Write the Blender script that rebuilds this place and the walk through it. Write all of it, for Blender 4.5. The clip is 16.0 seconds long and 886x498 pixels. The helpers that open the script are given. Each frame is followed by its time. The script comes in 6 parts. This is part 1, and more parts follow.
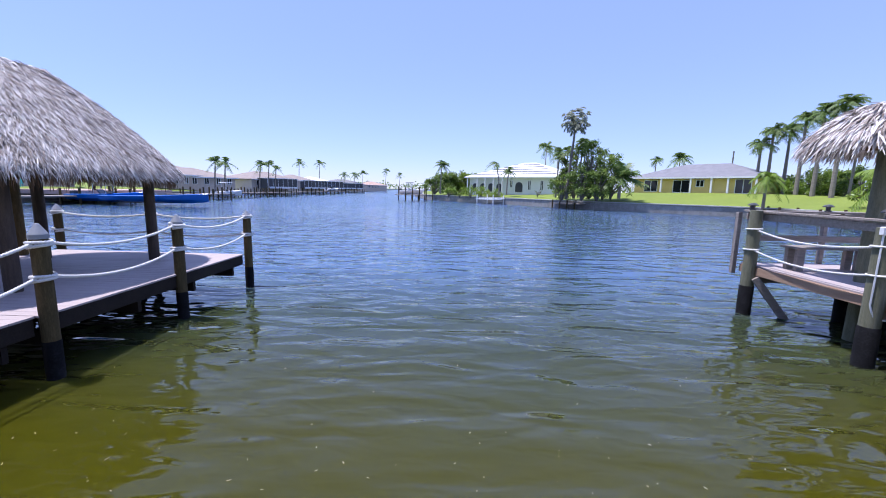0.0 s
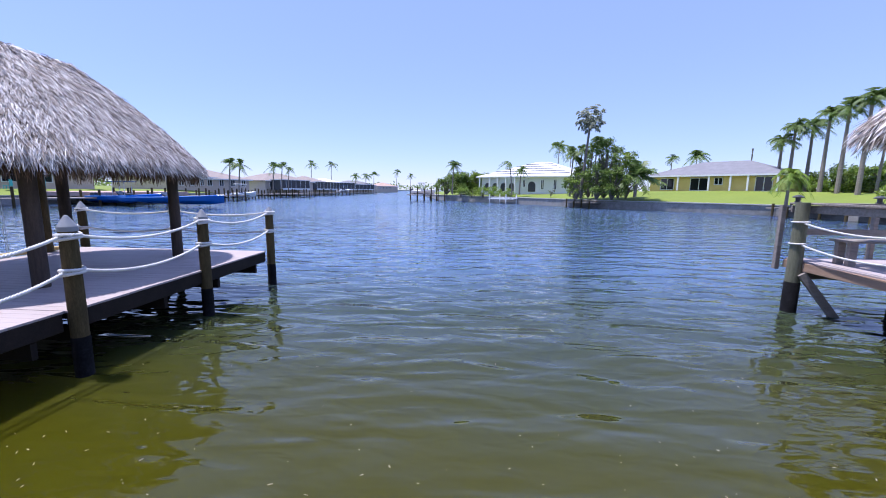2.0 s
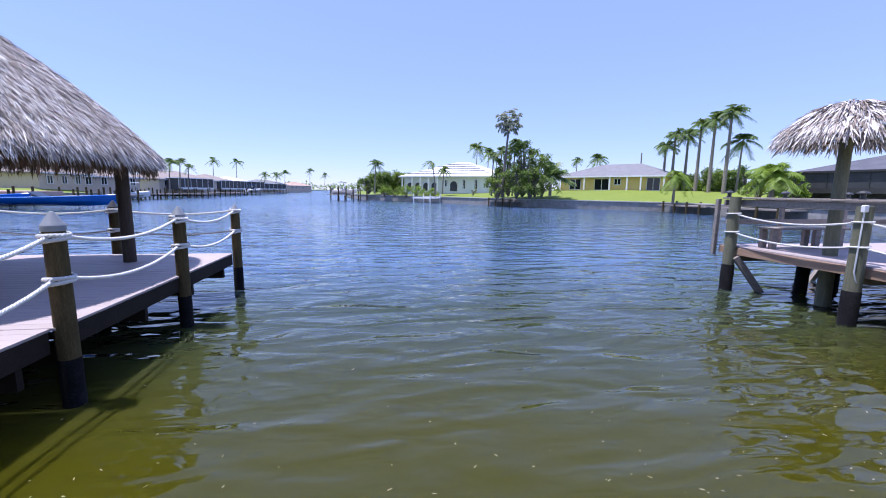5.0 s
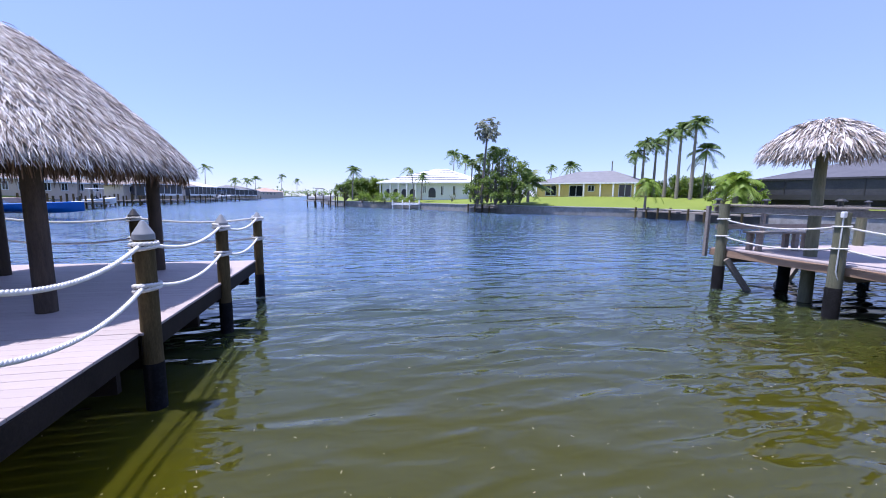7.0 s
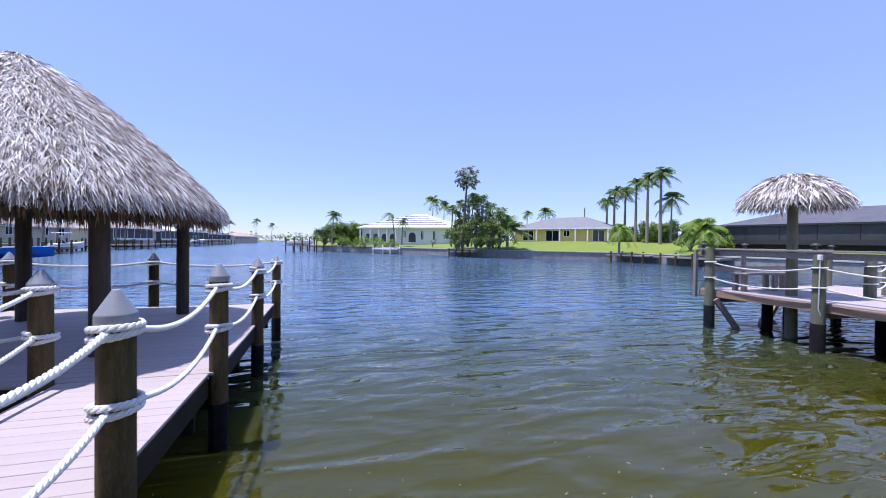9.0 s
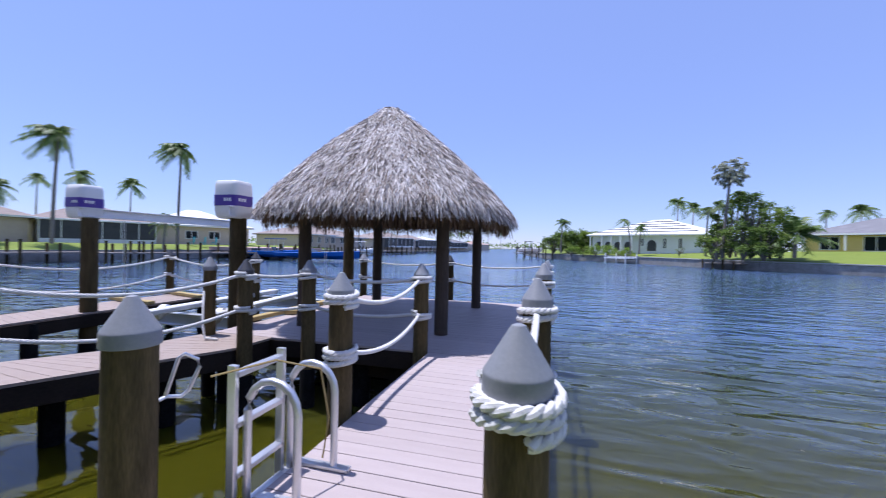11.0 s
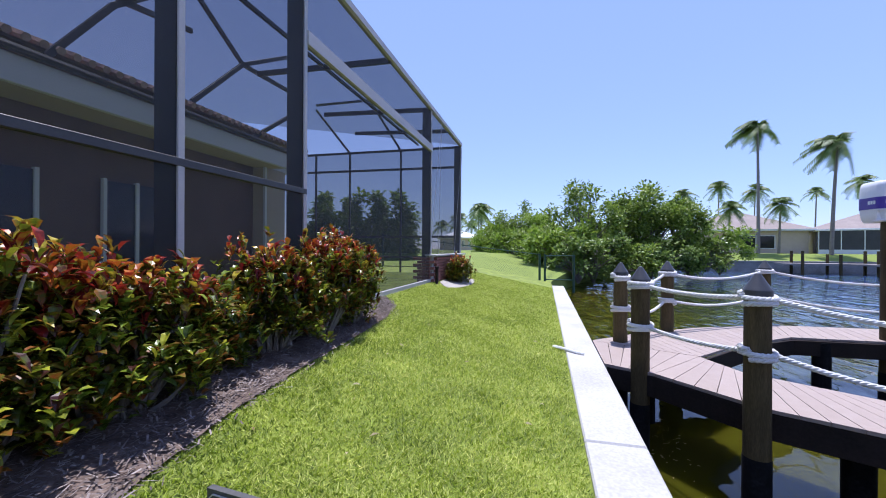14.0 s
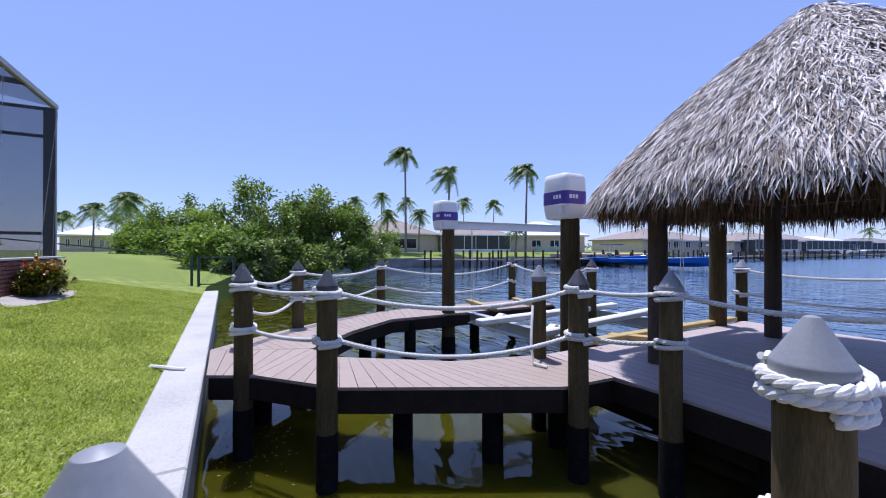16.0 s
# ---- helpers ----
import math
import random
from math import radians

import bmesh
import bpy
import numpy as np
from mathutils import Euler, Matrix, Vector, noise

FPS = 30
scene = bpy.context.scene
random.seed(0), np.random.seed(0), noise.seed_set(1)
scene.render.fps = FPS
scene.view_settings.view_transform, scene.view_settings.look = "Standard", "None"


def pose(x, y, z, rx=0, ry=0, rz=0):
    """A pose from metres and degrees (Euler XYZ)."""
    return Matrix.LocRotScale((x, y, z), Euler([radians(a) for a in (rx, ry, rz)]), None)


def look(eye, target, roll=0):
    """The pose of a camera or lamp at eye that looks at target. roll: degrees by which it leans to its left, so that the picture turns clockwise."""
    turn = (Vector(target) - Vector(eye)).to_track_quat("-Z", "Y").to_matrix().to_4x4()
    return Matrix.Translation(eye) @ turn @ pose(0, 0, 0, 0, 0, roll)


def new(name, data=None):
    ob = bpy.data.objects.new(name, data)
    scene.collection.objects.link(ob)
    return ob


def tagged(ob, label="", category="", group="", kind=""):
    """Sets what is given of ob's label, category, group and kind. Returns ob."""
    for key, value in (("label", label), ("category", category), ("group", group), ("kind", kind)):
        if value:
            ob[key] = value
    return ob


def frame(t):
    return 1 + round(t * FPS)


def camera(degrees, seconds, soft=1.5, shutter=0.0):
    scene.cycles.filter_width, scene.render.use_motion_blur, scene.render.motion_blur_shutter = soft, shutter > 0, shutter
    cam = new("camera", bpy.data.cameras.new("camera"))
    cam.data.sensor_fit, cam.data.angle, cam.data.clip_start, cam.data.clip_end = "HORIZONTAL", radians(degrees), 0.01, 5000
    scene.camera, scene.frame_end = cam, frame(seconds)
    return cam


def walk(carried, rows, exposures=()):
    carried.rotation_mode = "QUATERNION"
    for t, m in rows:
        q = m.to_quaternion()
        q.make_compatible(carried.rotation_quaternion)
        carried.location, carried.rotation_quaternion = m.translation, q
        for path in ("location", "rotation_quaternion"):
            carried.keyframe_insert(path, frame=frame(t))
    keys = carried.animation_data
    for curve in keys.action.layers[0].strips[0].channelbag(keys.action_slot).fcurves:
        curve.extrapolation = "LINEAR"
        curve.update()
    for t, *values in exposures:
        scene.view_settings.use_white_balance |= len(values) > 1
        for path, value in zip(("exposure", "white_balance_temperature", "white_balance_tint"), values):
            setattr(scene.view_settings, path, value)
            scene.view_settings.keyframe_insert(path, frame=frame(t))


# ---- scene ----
cam = camera(96.4, 16.0, 1.0, 0.16)
PATH = [
    (0, (5.107, -0.927, 1.66), (5.052, 1.05, 1.362), 1.2),
    (0.5, (5.05, -0.845, 1.628), (4.983, 1.132, 1.333), 0.9),
    (1, (4.951, -0.854, 1.589), (4.855, 1.122, 1.293), 0.9),
    (1.5, (4.86, -0.776, 1.577), (4.756, 1.199, 1.284), 0.8),
    (2, (4.739, -0.699, 1.507), (4.631, 1.276, 1.212), 0.8),
    (2.5, (4.553, -0.661, 1.431), (4.509, 1.317, 1.138), 0.8),
    (3, (4.327, -0.543, 1.408), (4.426, 1.433, 1.117), 0.9),
    (3.5, (4.015, -0.578, 1.426), (4.217, 1.391, 1.136), 0.7),
    (4, (3.74, -0.653, 1.437), (3.979, 1.311, 1.148), 1.0),
    (4.2, (3.646, -0.648, 1.429), (3.888, 1.316, 1.138), 1.0),
    (6.3, (2.397, -0.692, 1.387), (2.816, 1.243, 1.102), 0.6),
    (6.5, (2.315, -0.729, 1.4), (2.732, 1.206, 1.113), 0.6),
    (7, (2.1, -0.841, 1.423), (2.536, 1.094, 1.165), 0.8),
    (7.5, (1.892, -0.815, 1.428), (2.419, 1.113, 1.38), 0.9),
    (8, (1.674, -0.822, 1.442), (2.267, 1.088, 1.401), 0.7),
    (8.2, (1.568, -0.854, 1.44), (2.188, 1.047, 1.399), 0.8),
    (10.3, (0.442, -1.225, 1.344), (0.582, 0.77, 1.33), 0.8),
    (10.5, (0.345, -1.251, 1.339), (0.37, 0.749, 1.325), 0.8),
    (11, (0.085, -1.055, 1.312), (-0.446, 0.873, 1.302), 1.2),
    (11.5, (-0.144, -0.903, 1.314), (-1.335, 0.704, 1.31), 1.3),
    (12, (-0.436, -0.815, 1.292), (-2.091, 0.308, 1.297), 1.5),
    (12.5, (-0.632, -0.719, 1.294), (-2.572, -0.232, 1.299), 1.4),
    (13, (-0.733, -0.642, 1.323), (-2.722, -0.854, 1.33), 1.5),
    (13.5, (-0.814, -0.633, 1.289), (-2.756, -1.111, 1.287), 0.8),
    (14, (-0.951, -0.641, 1.283), (-2.888, -1.137, 1.281), 0.3),
    (14.5, (-0.973, -0.53, 1.265), (-2.965, -0.351, 1.273), -0.6),
    (15, (-0.959, -0.284, 1.245), (-2.828, 0.428, 1.251), -0.1),
    (15.5, (-0.933, -0.039, 1.252), (-2.745, 0.809, 1.258), 0.0),
    (16, (-0.976, 0.195, 1.29), (-2.73, 1.157, 1.294), -0.0),
]
walk(cam, [(t, look(eye, target, roll)) for t, eye, target, roll in PATH], [(0, 0.5, 5750, 20), (8.2, 0.55, 5750, 20), (10.4, 0.25, 5720, 18), (12.3, 0.24, 5720, 18), (13.3, 0.49, 5720, 18), (14.1, 0.49, 5720, 18), (15.0, 0.24, 5720, 18), (16, 0.2, 5720, 18)])

# ---- world and sun ----
SUN_EL, SUN_AZ = radians(74), math.atan2(-1.0, 0.12)  # azimuth from +y towards +x
world = bpy.data.worlds.new("sky")
scene.world = world
world.use_nodes = True
wn = world.node_tree
sky = wn.nodes.new("ShaderNodeTexSky")
sky.sky_type, sky.sun_disc = "NISHITA", False
sky.sun_elevation, sky.sun_rotation = SUN_EL, SUN_AZ
sky.air_density, sky.dust_density, sky.ozone_density = 1.0, 0.0, 2.0
veil = wn.nodes.new("ShaderNodeMix")  # thin summer haze evens the sky out
veil.data_type = "RGBA"
veil.inputs["Factor"].default_value = 0.64
veil.inputs["B"].default_value = (1.95, 2.5, 4.85, 1)
wn.links.new(sky.outputs["Color"], veil.inputs["A"])
wn.links.new(veil.outputs["Result"], wn.nodes["Background"].inputs["Color"])
wn.nodes["Background"].inputs["Strength"].default_value = 0.15
lamp = bpy.data.lights.new("sun", "SUN")
lamp.energy, lamp.angle, lamp.color = 4.8, radians(0.55), (1.0, 0.95, 0.88)
sun_way = Vector((math.sin(SUN_AZ) * math.cos(SUN_EL), math.cos(SUN_AZ) * math.cos(SUN_EL), math.sin(SUN_EL)))
new("sun", lamp).matrix_world = look(sun_way * 60, (0, 0, 0))

WATER = -0.86


def lawn_z(y):
    """Height of the near lawn, which climbs from the seawall to the house."""
    return min(max((-y - 0.4) * 0.185, 0.0), 0.5)


# ---- mesh kit ----
class Geo:
    """Gathers vertices and faces of one mesh."""

    def __init__(self):
        self.v, self.f = [], []

    def add(self, vs, fs):
        n = len(self.v)
        self.v += [tuple(p) for p in vs]
        self.f += [tuple(i + n for i in q) for q in fs]

    def box(self, c, s, m=None, bevel=0.0):
        hx, hy, hz = s[0] / 2, s[1] / 2, s[2] / 2
        b = min(bevel, hx * 0.9, hy * 0.9, hz * 0.9)
        if b <= 0:
            vs = [Vector((x, y, z)) for x in (-hx, hx) for y in (-hy, hy) for z in (-hz, hz)]
            fs = [(0, 1, 3, 2), (4, 6, 7, 5), (0, 4, 5, 1), (2, 3, 7, 6), (0, 2, 6, 4), (1, 5, 7, 3)]
        else:
            rings = []
            for z, i in ((-hz, b), (-hz + b, 0), (hz - b, 0), (hz, b)):
                rings.append([Vector((x, y, z)) for x, y in ((-hx + i, -hy + i), (hx - i, -hy + i), (hx - i, hy - i), (-hx + i, hy - i))])
            vs = [p for r in rings for p in r]
            fs = [(3, 2, 1, 0), (12, 13, 14, 15)]
            for k in range(3):
                for j in range(4):
                    a, d = k * 4 + j, k * 4 + (j + 1) % 4
                    fs.append((a, d, d + 4, a + 4))
        if m is not None:
            vs = [m @ p for p in vs]
        c = Vector(c)
        self.add([p + c for p in vs], fs)

    def lathe(self, c, prof, n=16, m=None):
        """prof: (radius, z) from below to above; closed at both ends."""
        vs, fs = [], []
        for r, z in prof:
            for k in range(n):
                a = 2 * math.pi * k / n
                vs.append(Vector((r * math.cos(a), r * math.sin(a), z)))
        for i in range(len(prof) - 1):
            for k in range(n):
                a, b = i * n + k, i * n + (k + 1) % n
                fs.append((a, b, b + n, a + n))
        fs.append(tuple(range(n - 1, -1, -1)))
        fs.append(tuple(range((len(prof) - 1) * n, len(prof) * n)))
        if m is not None:
            vs = [m @ p for p in vs]
        c = Vector(c)
        self.add([p + c for p in vs], fs)

    def tube(self, pts, r, n=8, r1=None):
        pts = [Vector(p) for p in pts]
        r1 = r if r1 is None else r1
        up, vs, fs, last = Vector((0, 0, 1)), [], [], len(pts) - 1
        for i, p in enumerate(pts):
            d = (pts[min(i + 1, last)] - pts[max(i - 1, 0)]).normalized()
            side = d.cross(up)
            if side.length < 0.15:
                side = d.cross(Vector((1, 0, 0)))
            side.normalize()
            top = side.cross(d)
            rr = r + (r1 - r) * i / max(last, 1)
            for k in range(n):
                a = 2 * math.pi * k / n
                vs.append(p + side * (rr * math.cos(a)) + top * (rr * math.sin(a)))
        for i in range(last):
            for k in range(n):
                a, b = i * n + k, i * n + (k + 1) % n
                fs.append((a, b, b + n, a + n))
        fs.append(tuple(range(n - 1, -1, -1)))
        fs.append(tuple(range(last * n, (last + 1) * n)))
        self.add(vs, fs)

    def beam(self, p, q, w, h, bevel=0.006):
        """A bar from p to q, w wide and h high."""
        p, q = Vector(p), Vector(q)
        d = q - p
        m = d.to_track_quat("X", "Z").to_matrix()
        self.box((p + q) / 2, (d.length, w, h), m, bevel)

    def slab(self, corners, z0, z1):
        """A flat prism over corners, anticlockwise."""
        n = len(corners)
        vs = [(x, y, z0) for x, y in corners] + [(x, y, z1) for x, y in corners]
        fs = [tuple(range(n - 1, -1, -1)), tuple(range(n, 2 * n))]
        fs += [(i, (i + 1) % n, n + (i + 1) % n, n + i) for i in range(n)]
        self.add(vs, fs)

    def mesh(self, name, mat, smooth=False):
        me = bpy.data.meshes.new(name)
        me.from_pydata(self.v, [], self.f)
        me.materials.append(mat)
        if smooth:
            me.shade_smooth()
            me.set_sharp_from_angle(angle=radians(38))
        me.update()
        return me


def thing(name, label, category, at=(0, 0, 0), group="", kind="", rz=0.0):
    ob = tagged(new(name), label, category, group, kind)
    ob.location, ob.rotation_euler = at, (0, 0, radians(rz))
    return ob


def part(name, geo, mat, parent=None, label="", smooth=False):
    ob = new(name, geo.mesh(name, mat, smooth) if isinstance(geo, Geo) else geo)
    ob.parent = parent
    return tagged(ob, label)


def solo(name, geo, mat, label, category, group="", kind="", smooth=False):
    return tagged(part(name, geo, mat, None, "", smooth), label, category, group, kind)


# ---- materials ----
def mat(name, stops, rough=0.7, scale=4.0, fine=60.0, bump=0.3, stretch=(1, 1, 1), metal=0.0, per="", depth=0.01, spread=0.5):
    """stops: two or more colours mixed by a coarse and a fine noise; per: 'object' or 'island' adds variation between pieces."""
    m = bpy.data.materials.new(name)
    m.use_nodes = True
    t = m.node_tree
    N, L = t.nodes.new, t.links.new
    b = t.nodes["Principled BSDF"]
    co, mp = N("ShaderNodeTexCoord"), N("ShaderNodeMapping")
    mp.inputs["Scale"].default_value = stretch
    L(co.outputs["Object"], mp.inputs["Vector"])
    n1, n2 = N("ShaderNodeTexNoise"), N("ShaderNodeTexNoise")
    n1.inputs["Scale"].default_value, n2.inputs["Scale"].default_value = scale, fine
    n1.inputs["Detail"].default_value, n2.inputs["Detail"].default_value = 4, 3
    for n in (n1, n2):
        L(mp.outputs["Vector"], n.inputs["Vector"])
    mix = N("ShaderNodeMath")
    mix.operation = "MULTIPLY_ADD"
    L(n2.outputs["Fac"], mix.inputs[0])
    mix.inputs[1].default_value = 0.45
    half = N("ShaderNodeMath")
    half.operation = "MULTIPLY"
    L(n1.outputs["Fac"], half.inputs[0])
    half.inputs[1].default_value = 0.55
    L(half.outputs[0], mix.inputs[2])
    fac = mix.outputs[0]
    if per:
        if per == "object":
            rnd = N("ShaderNodeObjectInfo").outputs["Random"]
        else:
            rnd = N("ShaderNodeNewGeometry").outputs["Random Per Island"]
        ad = N("ShaderNodeMath")
        ad.operation = "MULTIPLY_ADD"
        sub = N("ShaderNodeMath")
        sub.operation = "SUBTRACT"
        L(rnd, sub.inputs[0])
        sub.inputs[1].default_value = 0.5
        L(sub.outputs[0], ad.inputs[0])
        ad.inputs[1].default_value = spread
        L(fac, ad.inputs[2])
        fac = ad.outputs[0]
    ramp = N("ShaderNodeValToRGB")
    el = ramp.color_ramp.elements
    k = len(stops)
    lo, hi = (0.3, 0.7) if not per else (0.5 - 0.2 - spread * 0.42, 0.5 + 0.2 + spread * 0.42)
    lo, hi = max(lo, 0.0), min(hi, 1.0)
    while len(el) < k:
        el.new(0.5)
    for i, c in enumerate(stops):
        el[i].position = lo + (hi - lo) * i / max(k - 1, 1)
        el[i].color = (*c, 1)
    L(fac, ramp.inputs["Fac"])
    L(ramp.outputs["Color"], b.inputs["Base Color"])
    b.inputs["Roughness"].default_value, b.inputs["Metallic"].default_value = rough, metal
    if bump:
        bp = N("ShaderNodeBump")
        bp.inputs["Strength"].default_value, bp.inputs["Distance"].default_value = bump, depth
        L(mix.outputs[0], bp.inputs["Height"])
        L(bp.outputs["Normal"], b.inputs["Normal"])
    return m


def leafy(name, stops, rough=0.5, spread=0.9, through_light=0.42):
    """Leaves: colour by leaf, and some light shines through."""
    m = mat(name, stops, rough, 1.5, 30, 0, per="island", spread=spread)
    t = m.node_tree
    b, out = t.nodes["Principled BSDF"], t.nodes["Material Output"]
    tr, mx = t.nodes.new("ShaderNodeBsdfTranslucent"), t.nodes.new("ShaderNodeMixShader")
    t.links.new(b.inputs["Base Color"].links[0].from_socket, tr.inputs["Color"])
    mx.inputs[0].default_value = through_light
    t.links.new(b.outputs[0], mx.inputs[1])
    t.links.new(tr.outputs[0], mx.inputs[2])
    t.links.new(mx.outputs[0], out.inputs["Surface"])
    return m


def water_material():
    m = bpy.data.materials.new("canal_water")
    m.use_nodes = True
    t = m.node_tree
    N, L = t.nodes.new, t.links.new
    b = t.nodes["Principled BSDF"]
    b.inputs["Roughness"].default_value, b.inputs["IOR"].default_value = 0.03, 1.42
    b.subsurface_method = "BURLEY"
    b.inputs["Subsurface Weight"].default_value, b.inputs["Subsurface Scale"].default_value = 0.75, 0.35
    b.inputs["Subsurface Radius"].default_value = (1.0, 1.0, 0.4)
    co = N("ShaderNodeTexCoord")
    # lit sand and weed tint the shallows by the seawall, farther out blue sky reflection is painted in
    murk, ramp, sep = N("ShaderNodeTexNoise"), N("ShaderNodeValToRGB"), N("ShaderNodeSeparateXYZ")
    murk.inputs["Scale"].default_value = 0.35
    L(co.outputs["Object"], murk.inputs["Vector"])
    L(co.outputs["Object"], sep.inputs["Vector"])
    offshore = N("ShaderNodeMapRange")
    offshore.inputs["From Min"].default_value, offshore.inputs["From Max"].default_value = 1.0, 13.0
    L(sep.outputs["Y"], offshore.inputs["Value"])
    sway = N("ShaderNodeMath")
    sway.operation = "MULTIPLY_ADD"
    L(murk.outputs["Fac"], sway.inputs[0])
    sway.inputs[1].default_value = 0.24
    L(offshore.outputs["Result"], sway.inputs[2])
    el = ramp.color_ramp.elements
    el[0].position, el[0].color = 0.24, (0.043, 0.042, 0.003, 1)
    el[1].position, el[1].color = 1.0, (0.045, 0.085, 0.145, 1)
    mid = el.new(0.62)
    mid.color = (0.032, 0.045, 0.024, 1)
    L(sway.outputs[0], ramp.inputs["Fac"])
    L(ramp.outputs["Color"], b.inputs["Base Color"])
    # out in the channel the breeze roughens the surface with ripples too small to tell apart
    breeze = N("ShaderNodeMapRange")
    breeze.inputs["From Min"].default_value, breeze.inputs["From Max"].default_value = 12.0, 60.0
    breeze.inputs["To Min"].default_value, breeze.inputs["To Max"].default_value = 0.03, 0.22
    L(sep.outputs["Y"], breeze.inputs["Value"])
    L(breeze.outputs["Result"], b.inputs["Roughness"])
    # sheltered water between the docks lies calmer
    away = N("ShaderNodeVectorMath")
    away.operation = "DISTANCE"
    away.inputs[1].default_value = (-4.5, 1.0, WATER)
    L(co.outputs["Object"], away.inputs[0])
    calm = N("ShaderNodeMapRange")
    calm.inputs["From Min"].default_value, calm.inputs["From Max"].default_value = 2.5, 7.5
    calm.inputs["To Min"].default_value, calm.inputs["To Max"].default_value = 0.22, 1.0
    L(away.outputs["Value"], calm.inputs["Value"])
    prev = None
    for sc, st, dist, warp in (((0.75, 1.9, 1), 0.95, 0.10, 0.6), ((2.4, 5.2, 1), 0.85, 0.015, 0.5), ((0.25, 0.6, 1), 0.8, 0.08, 0.3)):
        mp, nz, bp = N("ShaderNodeMapping"), N("ShaderNodeTexNoise"), N("ShaderNodeBump")
        mp.inputs["Scale"].default_value = sc
        mp.inputs["Rotation"].default_value = (0, 0, radians(-14))
        nz.inputs["Scale"].default_value, nz.inputs["Detail"].default_value, nz.inputs["Distortion"].default_value = 1.0, 1.0, warp
        bp.inputs["Distance"].default_value = dist
        k = N("ShaderNodeMath")
        k.operation = "MULTIPLY"
        k.inputs[1].default_value = st
        L(calm.outputs["Result"], k.inputs[0])
        L(k.outputs[0], bp.inputs["Strength"])
        L(co.outputs["Object"], mp.inputs["Vector"])
        L(mp.outputs["Vector"], nz.inputs["Vector"])
        L(nz.outputs["Fac"], bp.inputs["Height"])
        if prev:
            L(prev.outputs["Normal"], bp.inputs["Normal"])
        prev = bp
    L(prev.outputs["Normal"], b.inputs["Normal"])
    return m


def screen_material():
    m = bpy.data.materials.new("insect_screen")
    m.use_nodes = True
    t = m.node_tree
    b, out = t.nodes["Principled BSDF"], t.nodes["Material Output"]
    b.inputs["Base Color"].default_value, b.inputs["Roughness"].default_value = (0.03, 0.03, 0.035, 1), 0.8
    tr, mx = t.nodes.new("ShaderNodeBsdfTransparent"), t.nodes.new("ShaderNodeMixShader")
    mx.inputs[0].default_value = 0.5
    t.links.new(tr.outputs[0], mx.inputs[1])
    t.links.new(b.outputs[0], mx.inputs[2])
    t.links.new(mx.outputs[0], out.inputs["Surface"])
    return m


WATER_M = water_material()
SCREEN_M = screen_material()
GRASS_M = mat("lawn_grass", [(0.07, 0.10, 0.008), (0.17, 0.22, 0.016), (0.33, 0.38, 0.05)], 0.8, 3, 160, 0.9, depth=0.02)
BLADE_M = leafy("grass_blade", [(0.07, 0.12, 0.008), (0.36, 0.46, 0.03), (0.80, 0.80, 0.26)], 0.6, 0.9, 0.5)
FARGRASS_M = mat("far_lawn", [(0.13, 0.18, 0.016), (0.20, 0.25, 0.03)], 0.9, 0.15, 3, 0)
MULCH_M = mat("mulch", [(0.05, 0.035, 0.028), (0.13, 0.09, 0.07), (0.22, 0.17, 0.14)], 0.95, 8, 60, 0.9)
CONC_M = mat("seawall_concrete", [(0.33, 0.32, 0.31), (0.43, 0.42, 0.40), (0.49, 0.475, 0.455)], 0.85, 1.6, 45, 0.25)
OLDCONC_M = mat("stained_concrete", [(0.16, 0.15, 0.13), (0.28, 0.27, 0.25), (0.40, 0.38, 0.36)], 0.9, 1.5, 18, 0.4)
DECK_M = mat("composite_plank", [(0.36, 0.30, 0.285), (0.45, 0.38, 0.365)], 0.6, 2, 70, 0.2, (1, 6, 6), per="object", spread=0.25)
DECKL_M = mat("tan_composite_plank", [(0.29, 0.225, 0.185), (0.37, 0.295, 0.25)], 0.6, 2, 70, 0.2, (4, 4, 4), per="object", spread=0.25)
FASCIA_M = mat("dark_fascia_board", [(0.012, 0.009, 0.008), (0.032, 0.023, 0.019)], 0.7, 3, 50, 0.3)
PILE_M = mat("weathered_pile_wood", [(0.032, 0.024, 0.011), (0.078, 0.058, 0.026), (0.15, 0.11, 0.052)], 0.85, 5, 40, 0.6, (5, 5, 0.6), per="object", spread=0.2)
WET_M = mat("wet_pile_wrap", [(0.003, 0.003, 0.0035), (0.008, 0.008, 0.009), (0.020, 0.020, 0.022)], 0.85, 6, 40, 0.5)
for wet in (FASCIA_M, WET_M, PILE_M):
    wet.node_tree.nodes["Principled BSDF"].inputs["Specular IOR Level"].default_value = 0.18
CAP_M = mat("grey_plastic_cap", [(0.20, 0.21, 0.225), (0.26, 0.27, 0.285)], 0.45, 3, 80, 0.1)
CAPD_M = mat("black_plastic_cap", [(0.035, 0.036, 0.04), (0.06, 0.06, 0.065)], 0.4, 3, 80, 0.1)
ROPE_M = mat("white_rope", [(0.55, 0.54, 0.52), (0.74, 0.73, 0.71)], 0.75, 12, 150, 0.5)
THATCH_M = mat("palm_thatch", [(0.07, 0.045, 0.03), (0.34, 0.28, 0.24), (0.70, 0.65, 0.62), (0.86, 0.83, 0.81)], 0.75, 3, 40, 0.3, per="island", spread=0.9)
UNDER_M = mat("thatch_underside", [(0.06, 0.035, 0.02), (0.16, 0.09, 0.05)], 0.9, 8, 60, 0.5)
